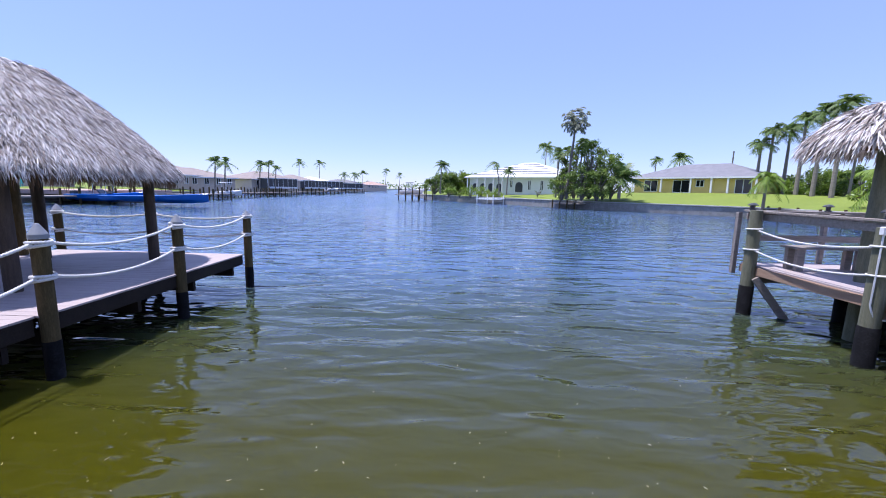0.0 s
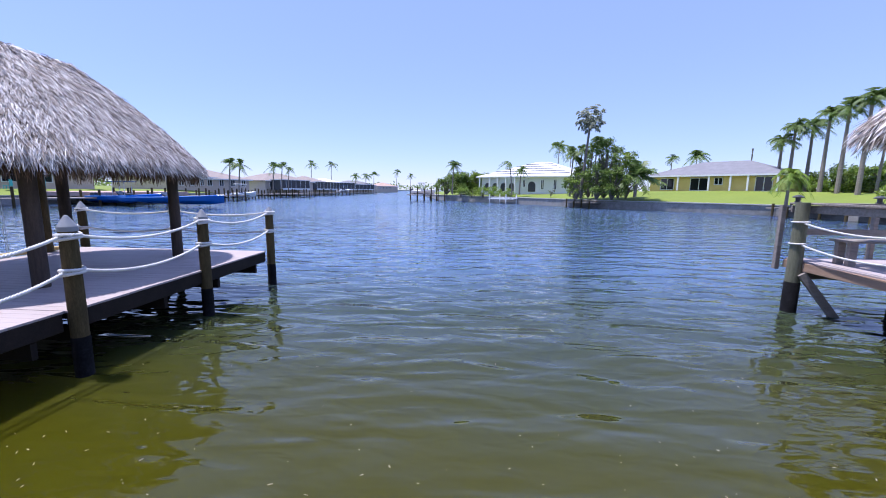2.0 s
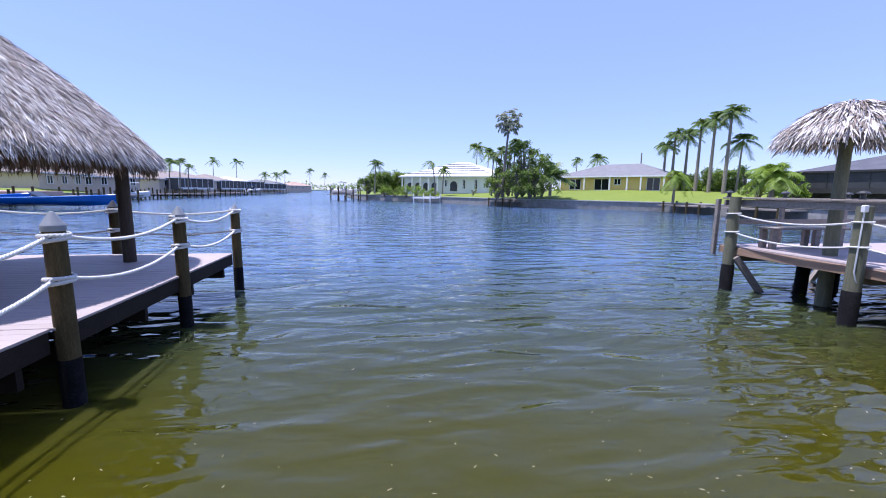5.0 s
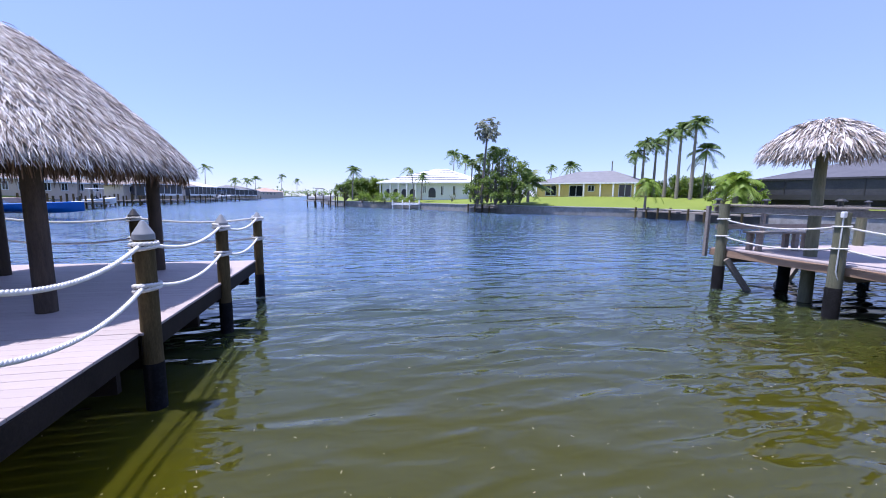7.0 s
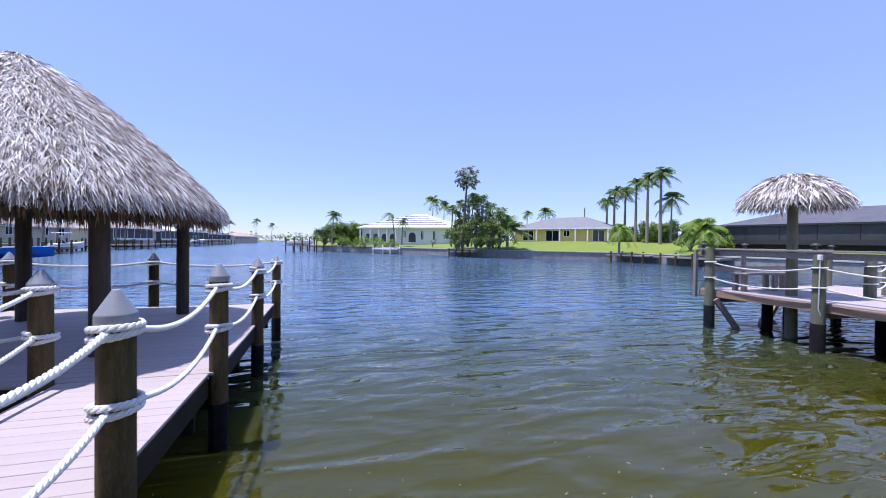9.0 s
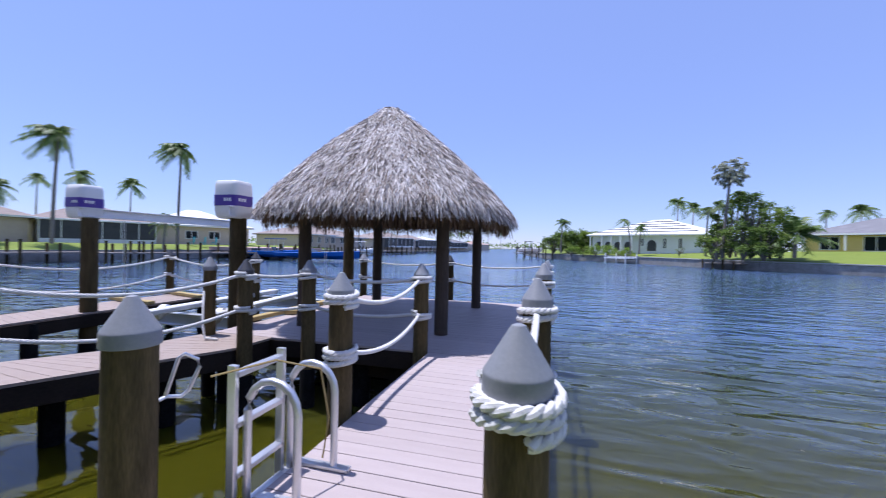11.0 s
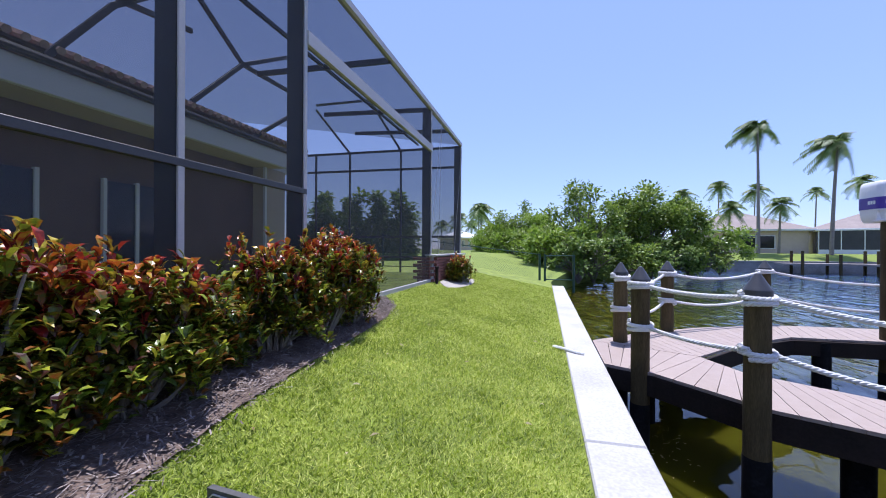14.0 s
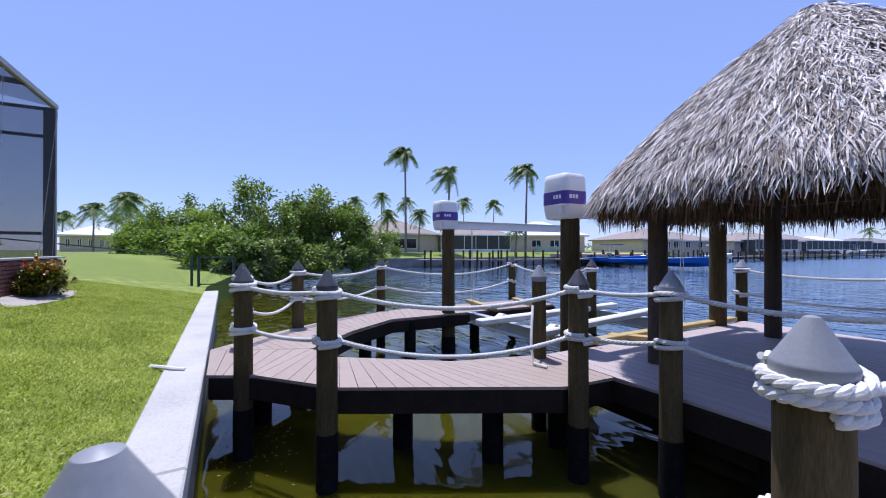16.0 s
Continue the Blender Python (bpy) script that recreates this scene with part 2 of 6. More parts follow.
HUTPOST_M = mat("dark_hut_post", [(0.035, 0.025, 0.02), (0.09, 0.065, 0.045)], 0.85, 5, 40, 0.5, (5, 5, 0.6))
FRINGE_M = mat("brown_fringe", [(0.05, 0.03, 0.018), (0.16, 0.095, 0.055), (0.30, 0.20, 0.13)], 0.9, 8, 60, 0.2, per="island", spread=0.8)
ALU_M = mat("brushed_aluminium", [(0.62, 0.62, 0.63), (0.75, 0.75, 0.76)], 0.38, 4, 90, 0.1, metal=0.85)
WHITE_M = mat("white_paint", [(0.72, 0.72, 0.71), (0.80, 0.80, 0.79)], 0.5, 2, 40, 0.1)
PURPLE_M = mat("purple_band", [(0.07, 0.035, 0.26), (0.09, 0.05, 0.33)], 0.45, 2, 30, 0)
BRONZE_M = mat("bronze_cage_frame", [(0.022, 0.021, 0.022), (0.042, 0.04, 0.04)], 0.5, 3, 50, 0.1)
CAGEL_M = mat("pale_cage_frame", [(0.36, 0.34, 0.33), (0.44, 0.42, 0.41)], 0.55, 3, 50, 0.15)
BRICK_M = mat("brick_paver", [(0.20, 0.075, 0.06), (0.30, 0.13, 0.10)], 0.85, 6, 60, 0.4, per="object", spread=0.4)
STUCCO_M = mat("beige_stucco", [(0.52, 0.42, 0.33), (0.60, 0.50, 0.40)], 0.9, 2, 120, 0.4)


# ---- large structure ----
g = Geo()
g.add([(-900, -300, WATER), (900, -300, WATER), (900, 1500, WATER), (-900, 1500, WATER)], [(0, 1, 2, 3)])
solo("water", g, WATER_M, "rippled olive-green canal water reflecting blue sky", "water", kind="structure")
g = Geo()
g.add([(-4000, -4000, -1.6), (4000, -4000, -1.6), (4000, 4000, -1.6), (-4000, 4000, -1.6)], [(0, 1, 2, 3)])
solo("ground", g, MULCH_M, "silty canal bed under the murky water", "ground", kind="structure")

# near lot: lawn climbing from the seawall
g = Geo()
xs = [-17 + 1.0 * i for i in range(48)]
ys = [-0.38, -0.8, -1.3, -1.8, -2.3, -2.8, -3.1, -4.5, -40]
for x in xs:
    for y in ys:
        g.v.append((x, y, lawn_z(y) + 0.012 * noise.noise((x * 1.3, y * 1.7, 0)) * (y < -0.5)))
for i in range(len(xs) - 1):
    for j in range(len(ys) - 1):
        a = i * len(ys) + j
        g.f.append((a, a + 1, a + 1 + len(ys), a + len(ys)))
solo("lawn", g, GRASS_M, "mown green lawn sloping up from the seawall", "lawn", kind="structure")

seawall = thing("seawall", "pale concrete seawall with a broad flat cap", "seawall", kind="structure")
g = Geo()
g.box((3.5, -0.2, -0.9), (37.0, 0.3, 1.6))
part("wall_face", g, OLDCONC_M, seawall, "stained concrete wall face")
for x0, x1 in ((-15.08, -3.7), (-3.7, 7.7), (7.7, 22.0)):
    g = Geo()
    g.box(((x0 + x1) / 2, -0.19, -0.06), (x1 - x0 - 0.014, 0.38, 0.18), None, 0.012)
    part("cap_slab", g, CONC_M, seawall)


# ---- dock ----
PLANK, GAP = 0.148, 0.006


def plank_meshes(quads, mat_, parent, thick=0.03):
    for q in quads:
        g = Geo()
        g.slab(q, -thick, 0.0)
        part("plank", g, mat_, parent)


def straight_planks(x0, x1, y0, y1, mat_, parent):
    """Boards running along x, laid one after another along y, sharing one mesh."""
    n = round((y1 - y0) / PLANK)
    w = (y1 - y0) / n
    g = Geo()
    g.box((0, 0, -0.016), (x1 - x0, w - GAP, 0.03), None, 0.003)
    me = g.mesh("plank", mat_)
    for i in range(n):
        ob = part("plank", me, mat_, parent)
        ob.location = ((x0 + x1) / 2, y0 + (i + 0.5) * w, 0.001 * math.sin(i * 7.3))


def strip_planks(a, b, mat_, parent):
    """Boards between the polylines a and b, which have the same number of points."""
    quads = []
    for k in range(len(a) - 1):
        p0, p1, q0, q1 = (Vector(p) for p in (a[k], a[k + 1], b[k], b[k + 1]))
        n = max(1, round(((p1 - p0).length + (q1 - q0).length) / 2 / PLANK))
        e = GAP / 2 / max(((p1 - p0).length + (q1 - q0).length) / 2, 0.1)
        for i in range(n):
            u, v = i / n + e, (i + 1) / n - e
            c = [p0.lerp(p1, u), p0.lerp(p1, v), q0.lerp(q1, v), q0.lerp(q1, u)]
            area = sum(c[j].x * c[(j + 1) % 4].y - c[(j + 1) % 4].x * c[j].y for j in range(4))
            quads.append([tuple(p) for p in (c if area > 0 else c[::-1])])
    plank_meshes(quads, mat_, parent)


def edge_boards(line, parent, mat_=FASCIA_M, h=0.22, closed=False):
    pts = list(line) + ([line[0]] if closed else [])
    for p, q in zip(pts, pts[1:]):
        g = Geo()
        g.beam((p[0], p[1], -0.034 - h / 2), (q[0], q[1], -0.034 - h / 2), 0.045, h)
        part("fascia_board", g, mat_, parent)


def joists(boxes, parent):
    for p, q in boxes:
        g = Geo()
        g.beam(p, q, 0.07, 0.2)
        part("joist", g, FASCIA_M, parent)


walkway = thing("dock_walkway", "straight dock walkway of pale composite planks on dark beams", "dock")
straight_planks(-1.37, -0.07, 0.02, 3.65, DECK_M, walkway)
edge_boards([(-1.34, 0.03), (-1.34, 3.62)], walkway)
edge_boards([(-0.09, 0.03), (-0.09, 3.62)], walkway)
joists([((-1.3, y, -0.37), (-0.1, y, -0.37)) for y in (0.2, 1.7, 3.3)], walkway)

hut_deck = thing("hut_deck", "square composite plank deck under the thatched hut", "dock")
straight_planks(-4.66, -0.02, 3.66, 8.44, DECK_M, hut_deck)
edge_boards([(-1.38, 3.68), (-4.64, 3.68), (-4.64, 8.42), (-0.05, 8.42), (-0.05, 3.68)], hut_deck)
joists([((-4.6, y, -0.37), (-0.1, y, -0.37)) for y in (3.9, 5.3, 6.7, 8.1)], hut_deck)

curved = thing("curved_walkway", "angled dock walkway of tan composite planks", "dock")
strip_planks([(-5.72, 0.02), (-5.47, 0.47), (-4.70, 1.13), (-3.70, 3.0), (-3.66, 3.64)],
             [(-6.88, 0.02), (-6.33, 1.17), (-5.76, 1.39), (-4.95, 2.5), (-4.66, 3.64)], DECKL_M, curved)
strip_planks([(-6.90, 0.02), (-7.60, 0.78), (-8.30, 1.75), (-8.95, 3.2), (-9.1, 7.0)],
             [(-6.885, 0.03), (-6.34, 1.18), (-7.20, 1.96), (-7.90, 2.9), (-7.95, 7.0)], DECKL_M, curved)
edge_boards([(-5.72, 0.05), (-5.49, 0.47), (-4.73, 1.13), (-3.73, 3.0), (-3.69, 3.6)], curved)
edge_boards([(-4.64, 3.6), (-4.93, 2.5), (-5.74, 1.41), (-6.31, 1.19), (-7.18, 1.96), (-7.88, 2.9), (-7.93, 7.0), (-9.08, 7.0), (-8.93, 3.2),
             (-8.28, 1.75), (-7.58, 0.78), (-6.9, 0.05)], curved)
for x, y in ((-5.0, 1.9), (-4.2, 3.4), (-6.4, 0.6), (-7.6, 2.3), (-7.95, 3.3), (-8.6, 5.2), (-8.0, 6.6), (-7.4, 1.2), (-4.3, 2.6)):
    g = Geo()
    g.lathe((x, y, 0), [(0.11, -1.5), (0.11, -0.06)], 12)
    part("support_post", g, WET_M, curved, smooth=True)
for x in (-4.4, -2.4):
    for y in (3.9, 6.1, 8.1):
        g = Geo()
        g.lathe((x, y, 0), [(0.12, -1.5), (0.12, -0.06)], 12)
        part("support_post", g, WET_M, hut_deck, smooth=True)


def twist(pts, r, turn=0.11, sides=7):
    """Three-strand rope along pts."""
    P = [Vector(p) for p in pts]
    d = [0.0]
    for a, b in zip(P, P[1:]):
        d.append(d[-1] + (b - a).length)
    n = max(8, int(d[-1] / turn * 11))
    g, line, j = Geo(), [], 0
    for i in range(n + 1):
        s = d[-1] * i / n
        while j < len(P) - 2 and d[j + 1] < s:
            j += 1
        line.append((P[j].lerp(P[j + 1], (s - d[j]) / max(d[j + 1] - d[j], 1e-6)), s))
    for k in range(3):
        pts2 = []
        for i, (p, s) in enumerate(line):
            q = line[min(i + 1, n)][0] - line[max(i - 1, 0)][0]
            q.normalize()
            side = q.cross(Vector((0, 0, 1)))
            side = side.normalized() if side.length > 0.1 else Vector((1, 0, 0))
            up = side.cross(q)
            a = 2 * math.pi * (s / turn + k / 3)
            pts2.append(p + side * (math.cos(a) * r * 0.5) + up * (math.sin(a) * r * 0.5))
        g.tube(pts2, r * 0.58, sides)
    return g


def pile_profile(r, lo, hi):
    return [(r * 1.04, lo), (r * 1.02, -0.3), (r, 0.3), (r * 0.98, hi)]


TOP = 1.105
WRAPS = (0.90, 0.47)
POST_TOPS = {"R1": 1.125, "R2": 1.15, "R4": 1.05}


def dock_post(x, y, cap="grey", ropes=(2, 2), r=0.092, top=TOP, heights=WRAPS):
    colour = "grey" if cap == "grey" else "black"
    post = thing("dock_post", f"round dock post, {colour} cone cap" + (", white rope turns" if ropes else ", no rope"), "post", (x, y, 0), "posts of the dock")
    g = Geo()
    g.lathe((0, 0, 0), pile_profile(r, -0.35, top - 0.14), 18)
    part("shaft", g, PILE_M, post, smooth=True)
    g = Geo()
    g.lathe((0, 0, 0), [(r * 1.07, -1.5), (r * 1.07, -0.36), (r * 1.02, -0.34)], 18)
    part("wet_sleeve", g, WET_M, post, "dark wet sleeve at the waterline", True)
    g = Geo()
    g.lathe((0, 0, 0), [(r * 1.07, top - 0.192), (r * 1.09, top - 0.189), (r * 1.09, top - 0.186), (r * 1.08, top - 0.142), (r * 1.075, top - 0.137), (r * 1.055, top - 0.133), (r * 1.02, top - 0.128), (0.02, top - 0.006), (0.012, top - 0.003), (0.003, top)], 24)
    part("cap", g, CAP_M if cap == "grey" else CAPD_M, post, smooth=True)
    for h, n in zip(heights, ropes or ()):
        rr = 0.021
        a0 = random.uniform(0, 6)
        pts = []
        for i in range(int(14 * n) + 1):
            a = a0 + 2 * math.pi * i / 14
            k = i / 14 - n / 2
            pts.append(((r + rr * 1.05) * math.cos(a), (r + rr * 1.05) * math.sin(a), h + k * rr * 2.1 + 0.008 * math.sin(a * 1.3)))
        part("rope_wrap", twist(pts, rr), ROPE_M, post, "white twisted rope wound round the post", True)
    return post


POSTS = {"R0": (0.0, 0.065), "R1": (0.0, 1.60), "R2": (0.0, 3.75), "R3": (0.0, 6.19), "R4": (0.0, 8.65),
         "L0": (-1.46, 0.09), "L1": (-1.46, 1.66), "L2": (-1.465, 3.61), "C5": (-3.045, 3.59), "C4": (-3.63, 3.10),
         "C3": (-4.605, 0.996), "C2": (-5.575, 0.356), "C1": (-6.93, 0.393), "D1": (-7.92, 1.25), "D2": (-9.2, 3.16),
         "D3": (-9.27, 6.82), "D4": (-6.4, 6.5), "C6": (-4.6, 3.5), "D5": (-4.79, 8.66), "D6": (-2.39, 8.66)}
for key, (x, y) in POSTS.items():
    cap = "grey" if key in ("R0", "R1", "R2", "R3", "R4", "L0", "L1", "L2", "C5", "C6", "D5") else "black"
    ropes = None if key in ("L0", "C6") else ((2.7, 2.7) if key in ("R0", "L1") else (2.0, 2.0))
    hs = (0.875, 0.45) if key == "R0" else WRAPS
    dock_post(x, y, cap, ropes, r=0.085 if key == "C6" else 0.092, top=POST_TOPS.get(key, TOP), heights=hs)


def swag(p, q, drop, r=0.021, label="white twisted rope slung between dock posts", group="ropes of the dock"):
    p, q = Vector(p), Vector(q)
    d = (q - p)
    u = Vector((d.x, d.y, 0)).normalized() * 0.10
    p, q = p + u, q - u
    pts = [p.lerp(q, i / 14) + Vector((0, 0, -drop * 4 * (i / 14) * (1 - i / 14))) for i in range(15)]
    solo("rope", twist(pts, r), ROPE_M, label, "rope", group, smooth=True)


for a, b, drop in (("R0", "R1", 0.09), ("R1", "R2", 0.16), ("R2", "R3", 0.14), ("R3", "R4", 0.13), ("L1", "L2", 0.13), ("L2", "C5", 0.06), ("C5", "C4", 0.02),
                   ("C4", "C3", 0.15), ("C3", "C2", 0.03), ("C1", "D1", 0.12), ("D1", "D2", 0.10), ("D2", "D3", 0.2), ("D3", "D4", 0.15),
                   ("D5", "D6", 0.08), ("D6", "R4", 0.08)):
    for h in WRAPS:
        swag((*POSTS[a], h), (*POSTS[b], h), drop if h > 0.5 else drop * 1.1)


# ---- thatched hut ----
def superellipse(a, hx, hy, n=3.2):
    c, s = math.cos(a), math.sin(a)
    k = (abs(c) ** n + abs(s) ** n) ** (-1 / n)
    return hx * c * k, hy * s * k


def thatch_cover(centre, hx, hy, ridge, z_eave, z_top, n_strips, length, seed, bulge=0.12, width=0.03, fringe=0.25):
    """Overlapping dry palm strips over a hipped roof with a short ridge along y."""
    rnd = random.Random(seed)
    cx, cy = centre

    def at(a, u):
        ex, ey = superellipse(a, hx, hy)
        rx, ry = 0.02 * math.cos(a), ridge * max(-1, min(1, ey / hy * 1.4))
        return Vector((cx + rx + (ex - rx) * u, cy + ry + (ey - ry) * u, z_top - (z_top - z_eave) * (u ** 1.0) + bulge * math.sin(u * math.pi)))

    g = Geo()
    for i in range(n_strips):
        u = math.sqrt(rnd.uniform(0.0, 1.0))
        if rnd.random() < fringe:
            u = rnd.uniform(0.90, 1.04)
        hang = max(0.0, u - 0.88) / 0.14  # the last courses hang over the eave
        a = rnd.uniform(0, 2 * math.pi)
        p0 = at(a, max(u - 0.05, 0.0))
        down = (at(a, min(u + 0.05, 1.05)) - p0).normalized()
        side = (at(a + 0.02, u) - at(a - 0.02, u))
        side = side.normalized() if side.length > 1e-5 else Vector((1, 0, 0))
        nrm = side.cross(down)
        nrm = nrm if nrm.z > 0 else -nrm
        nrm.normalize()
        L = length * rnd.uniform(0.6, 1.3)
        w = width * rnd.uniform(0.5, 1.3)
        skew = side * rnd.gauss(0, 0.42)
        p = p0 + nrm * rnd.uniform(0.0, 0.10) - nrm * (0.05 * max(0.0, u - 1.0) / 0.04)
        d1 = (down + skew + nrm * rnd.uniform(-0.02, 0.30) * (1 - 0.5 * hang) + Vector((0, 0, -0.8 * hang * rnd.random()))).normalized()
        d2 = (d1 + Vector((0, 0, -rnd.uniform(0.1, 0.55)))).normalized()
        m, e = p + d1 * L * 0.55, p + d1 * L * 0.55 + d2 * L * 0.45
        s = (side + nrm * rnd.gauss(0, 0.5)).normalized() * w
        g.add([p - s * 0.6, p + s * 0.6, m + s, m - s, e + s * 0.25, e - s * 0.25], [(0, 1, 2, 3), (3, 2, 4, 5)])
    core = Geo()
    nu, na = 8, 48
    for j in range(nu + 1):
        for k in range(na):
            core.v.append(tuple(at(2 * math.pi * k / na, j / nu) - Vector((0, 0, 0.05))))
    for j in range(nu):
        for k in range(na):
            a, b = j * na + k, j * na + (k + 1) % na
            core.f.append((a, a + na, b + na, b))
    return g, core


HUT = (-2.66, 5.95)
hut = thing("thatched_hut", "open hut with grey palm thatch roof on dark posts", "hut", (0, 0, 0))
thatch, core = thatch_cover(HUT, 2.02, 2.36, 0.60, 1.80, 3.64, 155000, 0.19, 3, bulge=0.11, width=0.0056, fringe=0.13)
tagged(part("thatch", thatch, THATCH_M, hut, "weathered grey palm thatch"), kind="stuff")
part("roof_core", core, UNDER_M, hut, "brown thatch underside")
g = Geo()
rnd = random.Random(31)
for i in range(7000):
    a, k = rnd.uniform(0, 2 * math.pi), rnd.uniform(0.80, 0.965)
    ex, ey = superellipse(a, 2.02 * k, 2.36 * k)
    p = Vector((HUT[0] + ex, HUT[1] + ey, 1.80 + (1 - k) * 1.9))
    d = Vector((rnd.gauss(0, 0.12), rnd.gauss(0, 0.12), -1)).normalized() * rnd.uniform(0.16, 0.40)
    s = Vector((rnd.gauss(0, 1), rnd.gauss(0, 1), 0)).normalized() * rnd.uniform(0.006, 0.016)
    g.add([p - s, p + s, p + d + s * 0.3, p + d - s * 0.3], [(0, 1, 2, 3)])
tagged(part("fringe", g, FRINGE_M, hut, "brown hanging thatch fringe"), kind="stuff")
g = Geo()
rnd = random.Random(32)
for i in range(2600):
    # a loose tuft bound over the ridge
    y = HUT[1] + rnd.uniform(-0.68, 0.68)
    a = rnd.uniform(0, 2 * math.pi)
    p = Vector((HUT[0] + rnd.gauss(0, 0.05), y, 3.66 + rnd.uniform(-0.05, 0.05)))
    d = Vector((math.cos(a), 0.5 * math.sin(a), rnd.uniform(-1.2, 0.0))).normalized()
    L = rnd.uniform(0.10, 0.26)
    s = d.cross(Vector((rnd.gauss(0, 1), rnd.gauss(0, 1), 1))).normalized() * rnd.uniform(0.005, 0.010)
    m = p + d * L * 0.55
    e = m + (d + Vector((0, 0, -0.5))).normalized() * L * 0.45
    g.add([p - s, p + s, m + s, m - s, e + s * 0.3, e - s * 0.3], [(0, 1, 2, 3), (3, 2, 4, 5)])
tagged(part("ridge_tuft", g, THATCH_M, hut, "loose tuft of bleached thatch over the ridge"), kind="stuff")
for x, y in ((-1.5, 4.68), (-1.5, 7.5), (-3.77, 4.53), (-3.77, 7.3)):
    g = Geo()
    g.lathe((x, y, 0), [(0.105, 0.0), (0.10, 2.25)], 14)
    part("post", g, HUTPOST_M, hut, smooth=True)
for p, q in (((-1.5, 4.3), (-1.5, 7.8)), ((-3.77, 4.2), (-3.77, 7.7)), ((-4.0, 4.6), (-1.2, 4.6)), ((-4.0, 7.4), (-1.2, 7.4))):
    g = Geo()
    g.beam((*p, 2.0), (*q, 2.0), 0.09, 0.14)
    part("beam", g, HUTPOST_M, hut)


# ---- pool cage and house ----
CY = -3.2
CZ = 0.5
cage = thing("pool_cage", "tall bronze-framed pool enclosure with dark insect screen", "pool cage")


def bar(name, p, q, w, h, m=BRONZE_M):
    g = Geo()
    g.beam(p, q, w, h, 0.004)
    part(name, g, m, cage)


X_END = -13.1
for x in (2.5, 0.9, -0.7, -3.25, -4.78, -9.77, X_END):
    bar("cage_post", (x, CY - 0.10, CZ), (x, CY - 0.10, 4.5), 0.20, 0.06)
    # pale strip puts the light on the post's front edge into the colour
    bar("post_face", (x, CY + 0.012, CZ), (x, CY + 0.012, 4.5), 0.02, 0.056, CAGEL_M)
bar("top_beam", (3, CY, 4.53), (X_END, CY, 4.53), 0.10, 0.10, CAGEL_M)
bar("eave_beam", (-4.8, CY, 3.6), (-9.77, CY, 3.6), 0.08, 0.16, CAGEL_M)
bar("mid_rail", (3, CY, 1.88), (-4.8, CY, 1.90), 0.05, 0.06)
bar("base_rail", (3, CY, CZ + 0.03), (-9.77, CY, CZ + 0.03), 0.07, 0.10, CAGEL_M)
# ---- screens ----
for p, q in (((3, CY), (-4.8, CY)), ((-4.8, CY), (-9.77, CY)), ((-9.77, CY), (X_END, CY)), ((X_END, CY), (X_END, -16.0))):
    g = Geo()
    lo = CZ + (0.62 if q[0] == X_END else 0)
    g.add([(*p, lo), (*q, lo), (*q, 4.5), (*p, 4.5)], [(0, 1, 2, 3)])
    part("screen_panel", g, SCREEN_M, cage)
g = Geo()
g.add([(3, CY, 4.52), (X_END, CY, 4.52), (X_END, -16.0, 6.6), (3, -16.0, 6.6)], [(0, 1, 2, 3)])
part("screen_panel", g, SCREEN_M, cage)


HW_M = mat("white_stucco", [(0.70, 0.70, 0.68), (0.78, 0.78, 0.76)], 0.9, 1, 20, 0)
HY_M = mat("yellow_stucco", [(0.72, 0.53, 0.17), (0.80, 0.62, 0.24)], 0.9, 1, 20, 0)

# ---- boat lift ----
lift = thing("boat_lift", "empty boat lift with round piles, white motor boxes and aluminium bunks", "boat lift")
for x, y, top in ((-8.05, 4.2, 1.70), (-4.85, 4.28, 1.72), (-8.0, 7.6, 1.7), (-4.68, 7.62, 1.72)):
    g = Geo()
    g.lathe((x, y, 0), [(0.135, -0.5), (0.13, 0.3), (0.125, top)], 18)
    part("shaft", g, PILE_M, lift, smooth=True)
    g = Geo()
    g.lathe((x, y, 0), [(0.143, -1.5), (0.143, -0.5), (0.136, -0.47)], 18)
    part("sleeve", g, WET_M, lift, smooth=True)
for x in (-8.05, -4.78):
    g = Geo()
    for dz, w, h in ((0.0, 0.03, 0.15), (0.075, 0.13, 0.018), (-0.075, 0.13, 0.018)):
        g.beam((x, 4.0, 1.80 + dz), (x, 7.85, 1.80 + dz), w, h, 0.002)
    part("top_beam", g, WHITE_M, lift, "white aluminium I-beam")


def rounded_box(g, c, s, r, n=5, flat=False):
    """A box with rounded upright edges and softened top and bottom."""
    hx, hy, hz = s[0] / 2, s[1] / 2, s[2] / 2
    rings = []
    for z, k in ((-hz, 1.0), (hz, 1.0)) if flat else ((-hz, 0.80), (-hz + 0.03, 0.90), (-hz * 0.55, 0.98), (hz * 0.2, 1.0), (hz * 0.75, 0.98), (hz - 0.02, 0.93), (hz, 0.84)):
        ring = []
        for sx, sy, a0 in ((1, 1, 0), (-1, 1, 90), (-1, -1, 180), (1, -1, 270)):
            for i in range(n + 1):
                a = radians(a0 + 90 * i / n)
                ring.append(((sx * (hx - r) + r * math.cos(a)) * k, (sy * (hy - r) + r * math.sin(a)) * k, z))
        rings.append(ring)
    m = len(rings[0])
    vs = [(x + c[0], y + c[1], z + c[2]) for ring in rings for x, y, z in ring]
    fs = [tuple(range(m - 1, -1, -1)), tuple(range((len(rings) - 1) * m, len(rings) * m))]
    for j in range(len(rings) - 1):
        for i in range(m):
            a, b = j * m + i, j * m + (i + 1) % m
            fs.append((a, b, b + m, a + m))
    g.add(vs, fs)


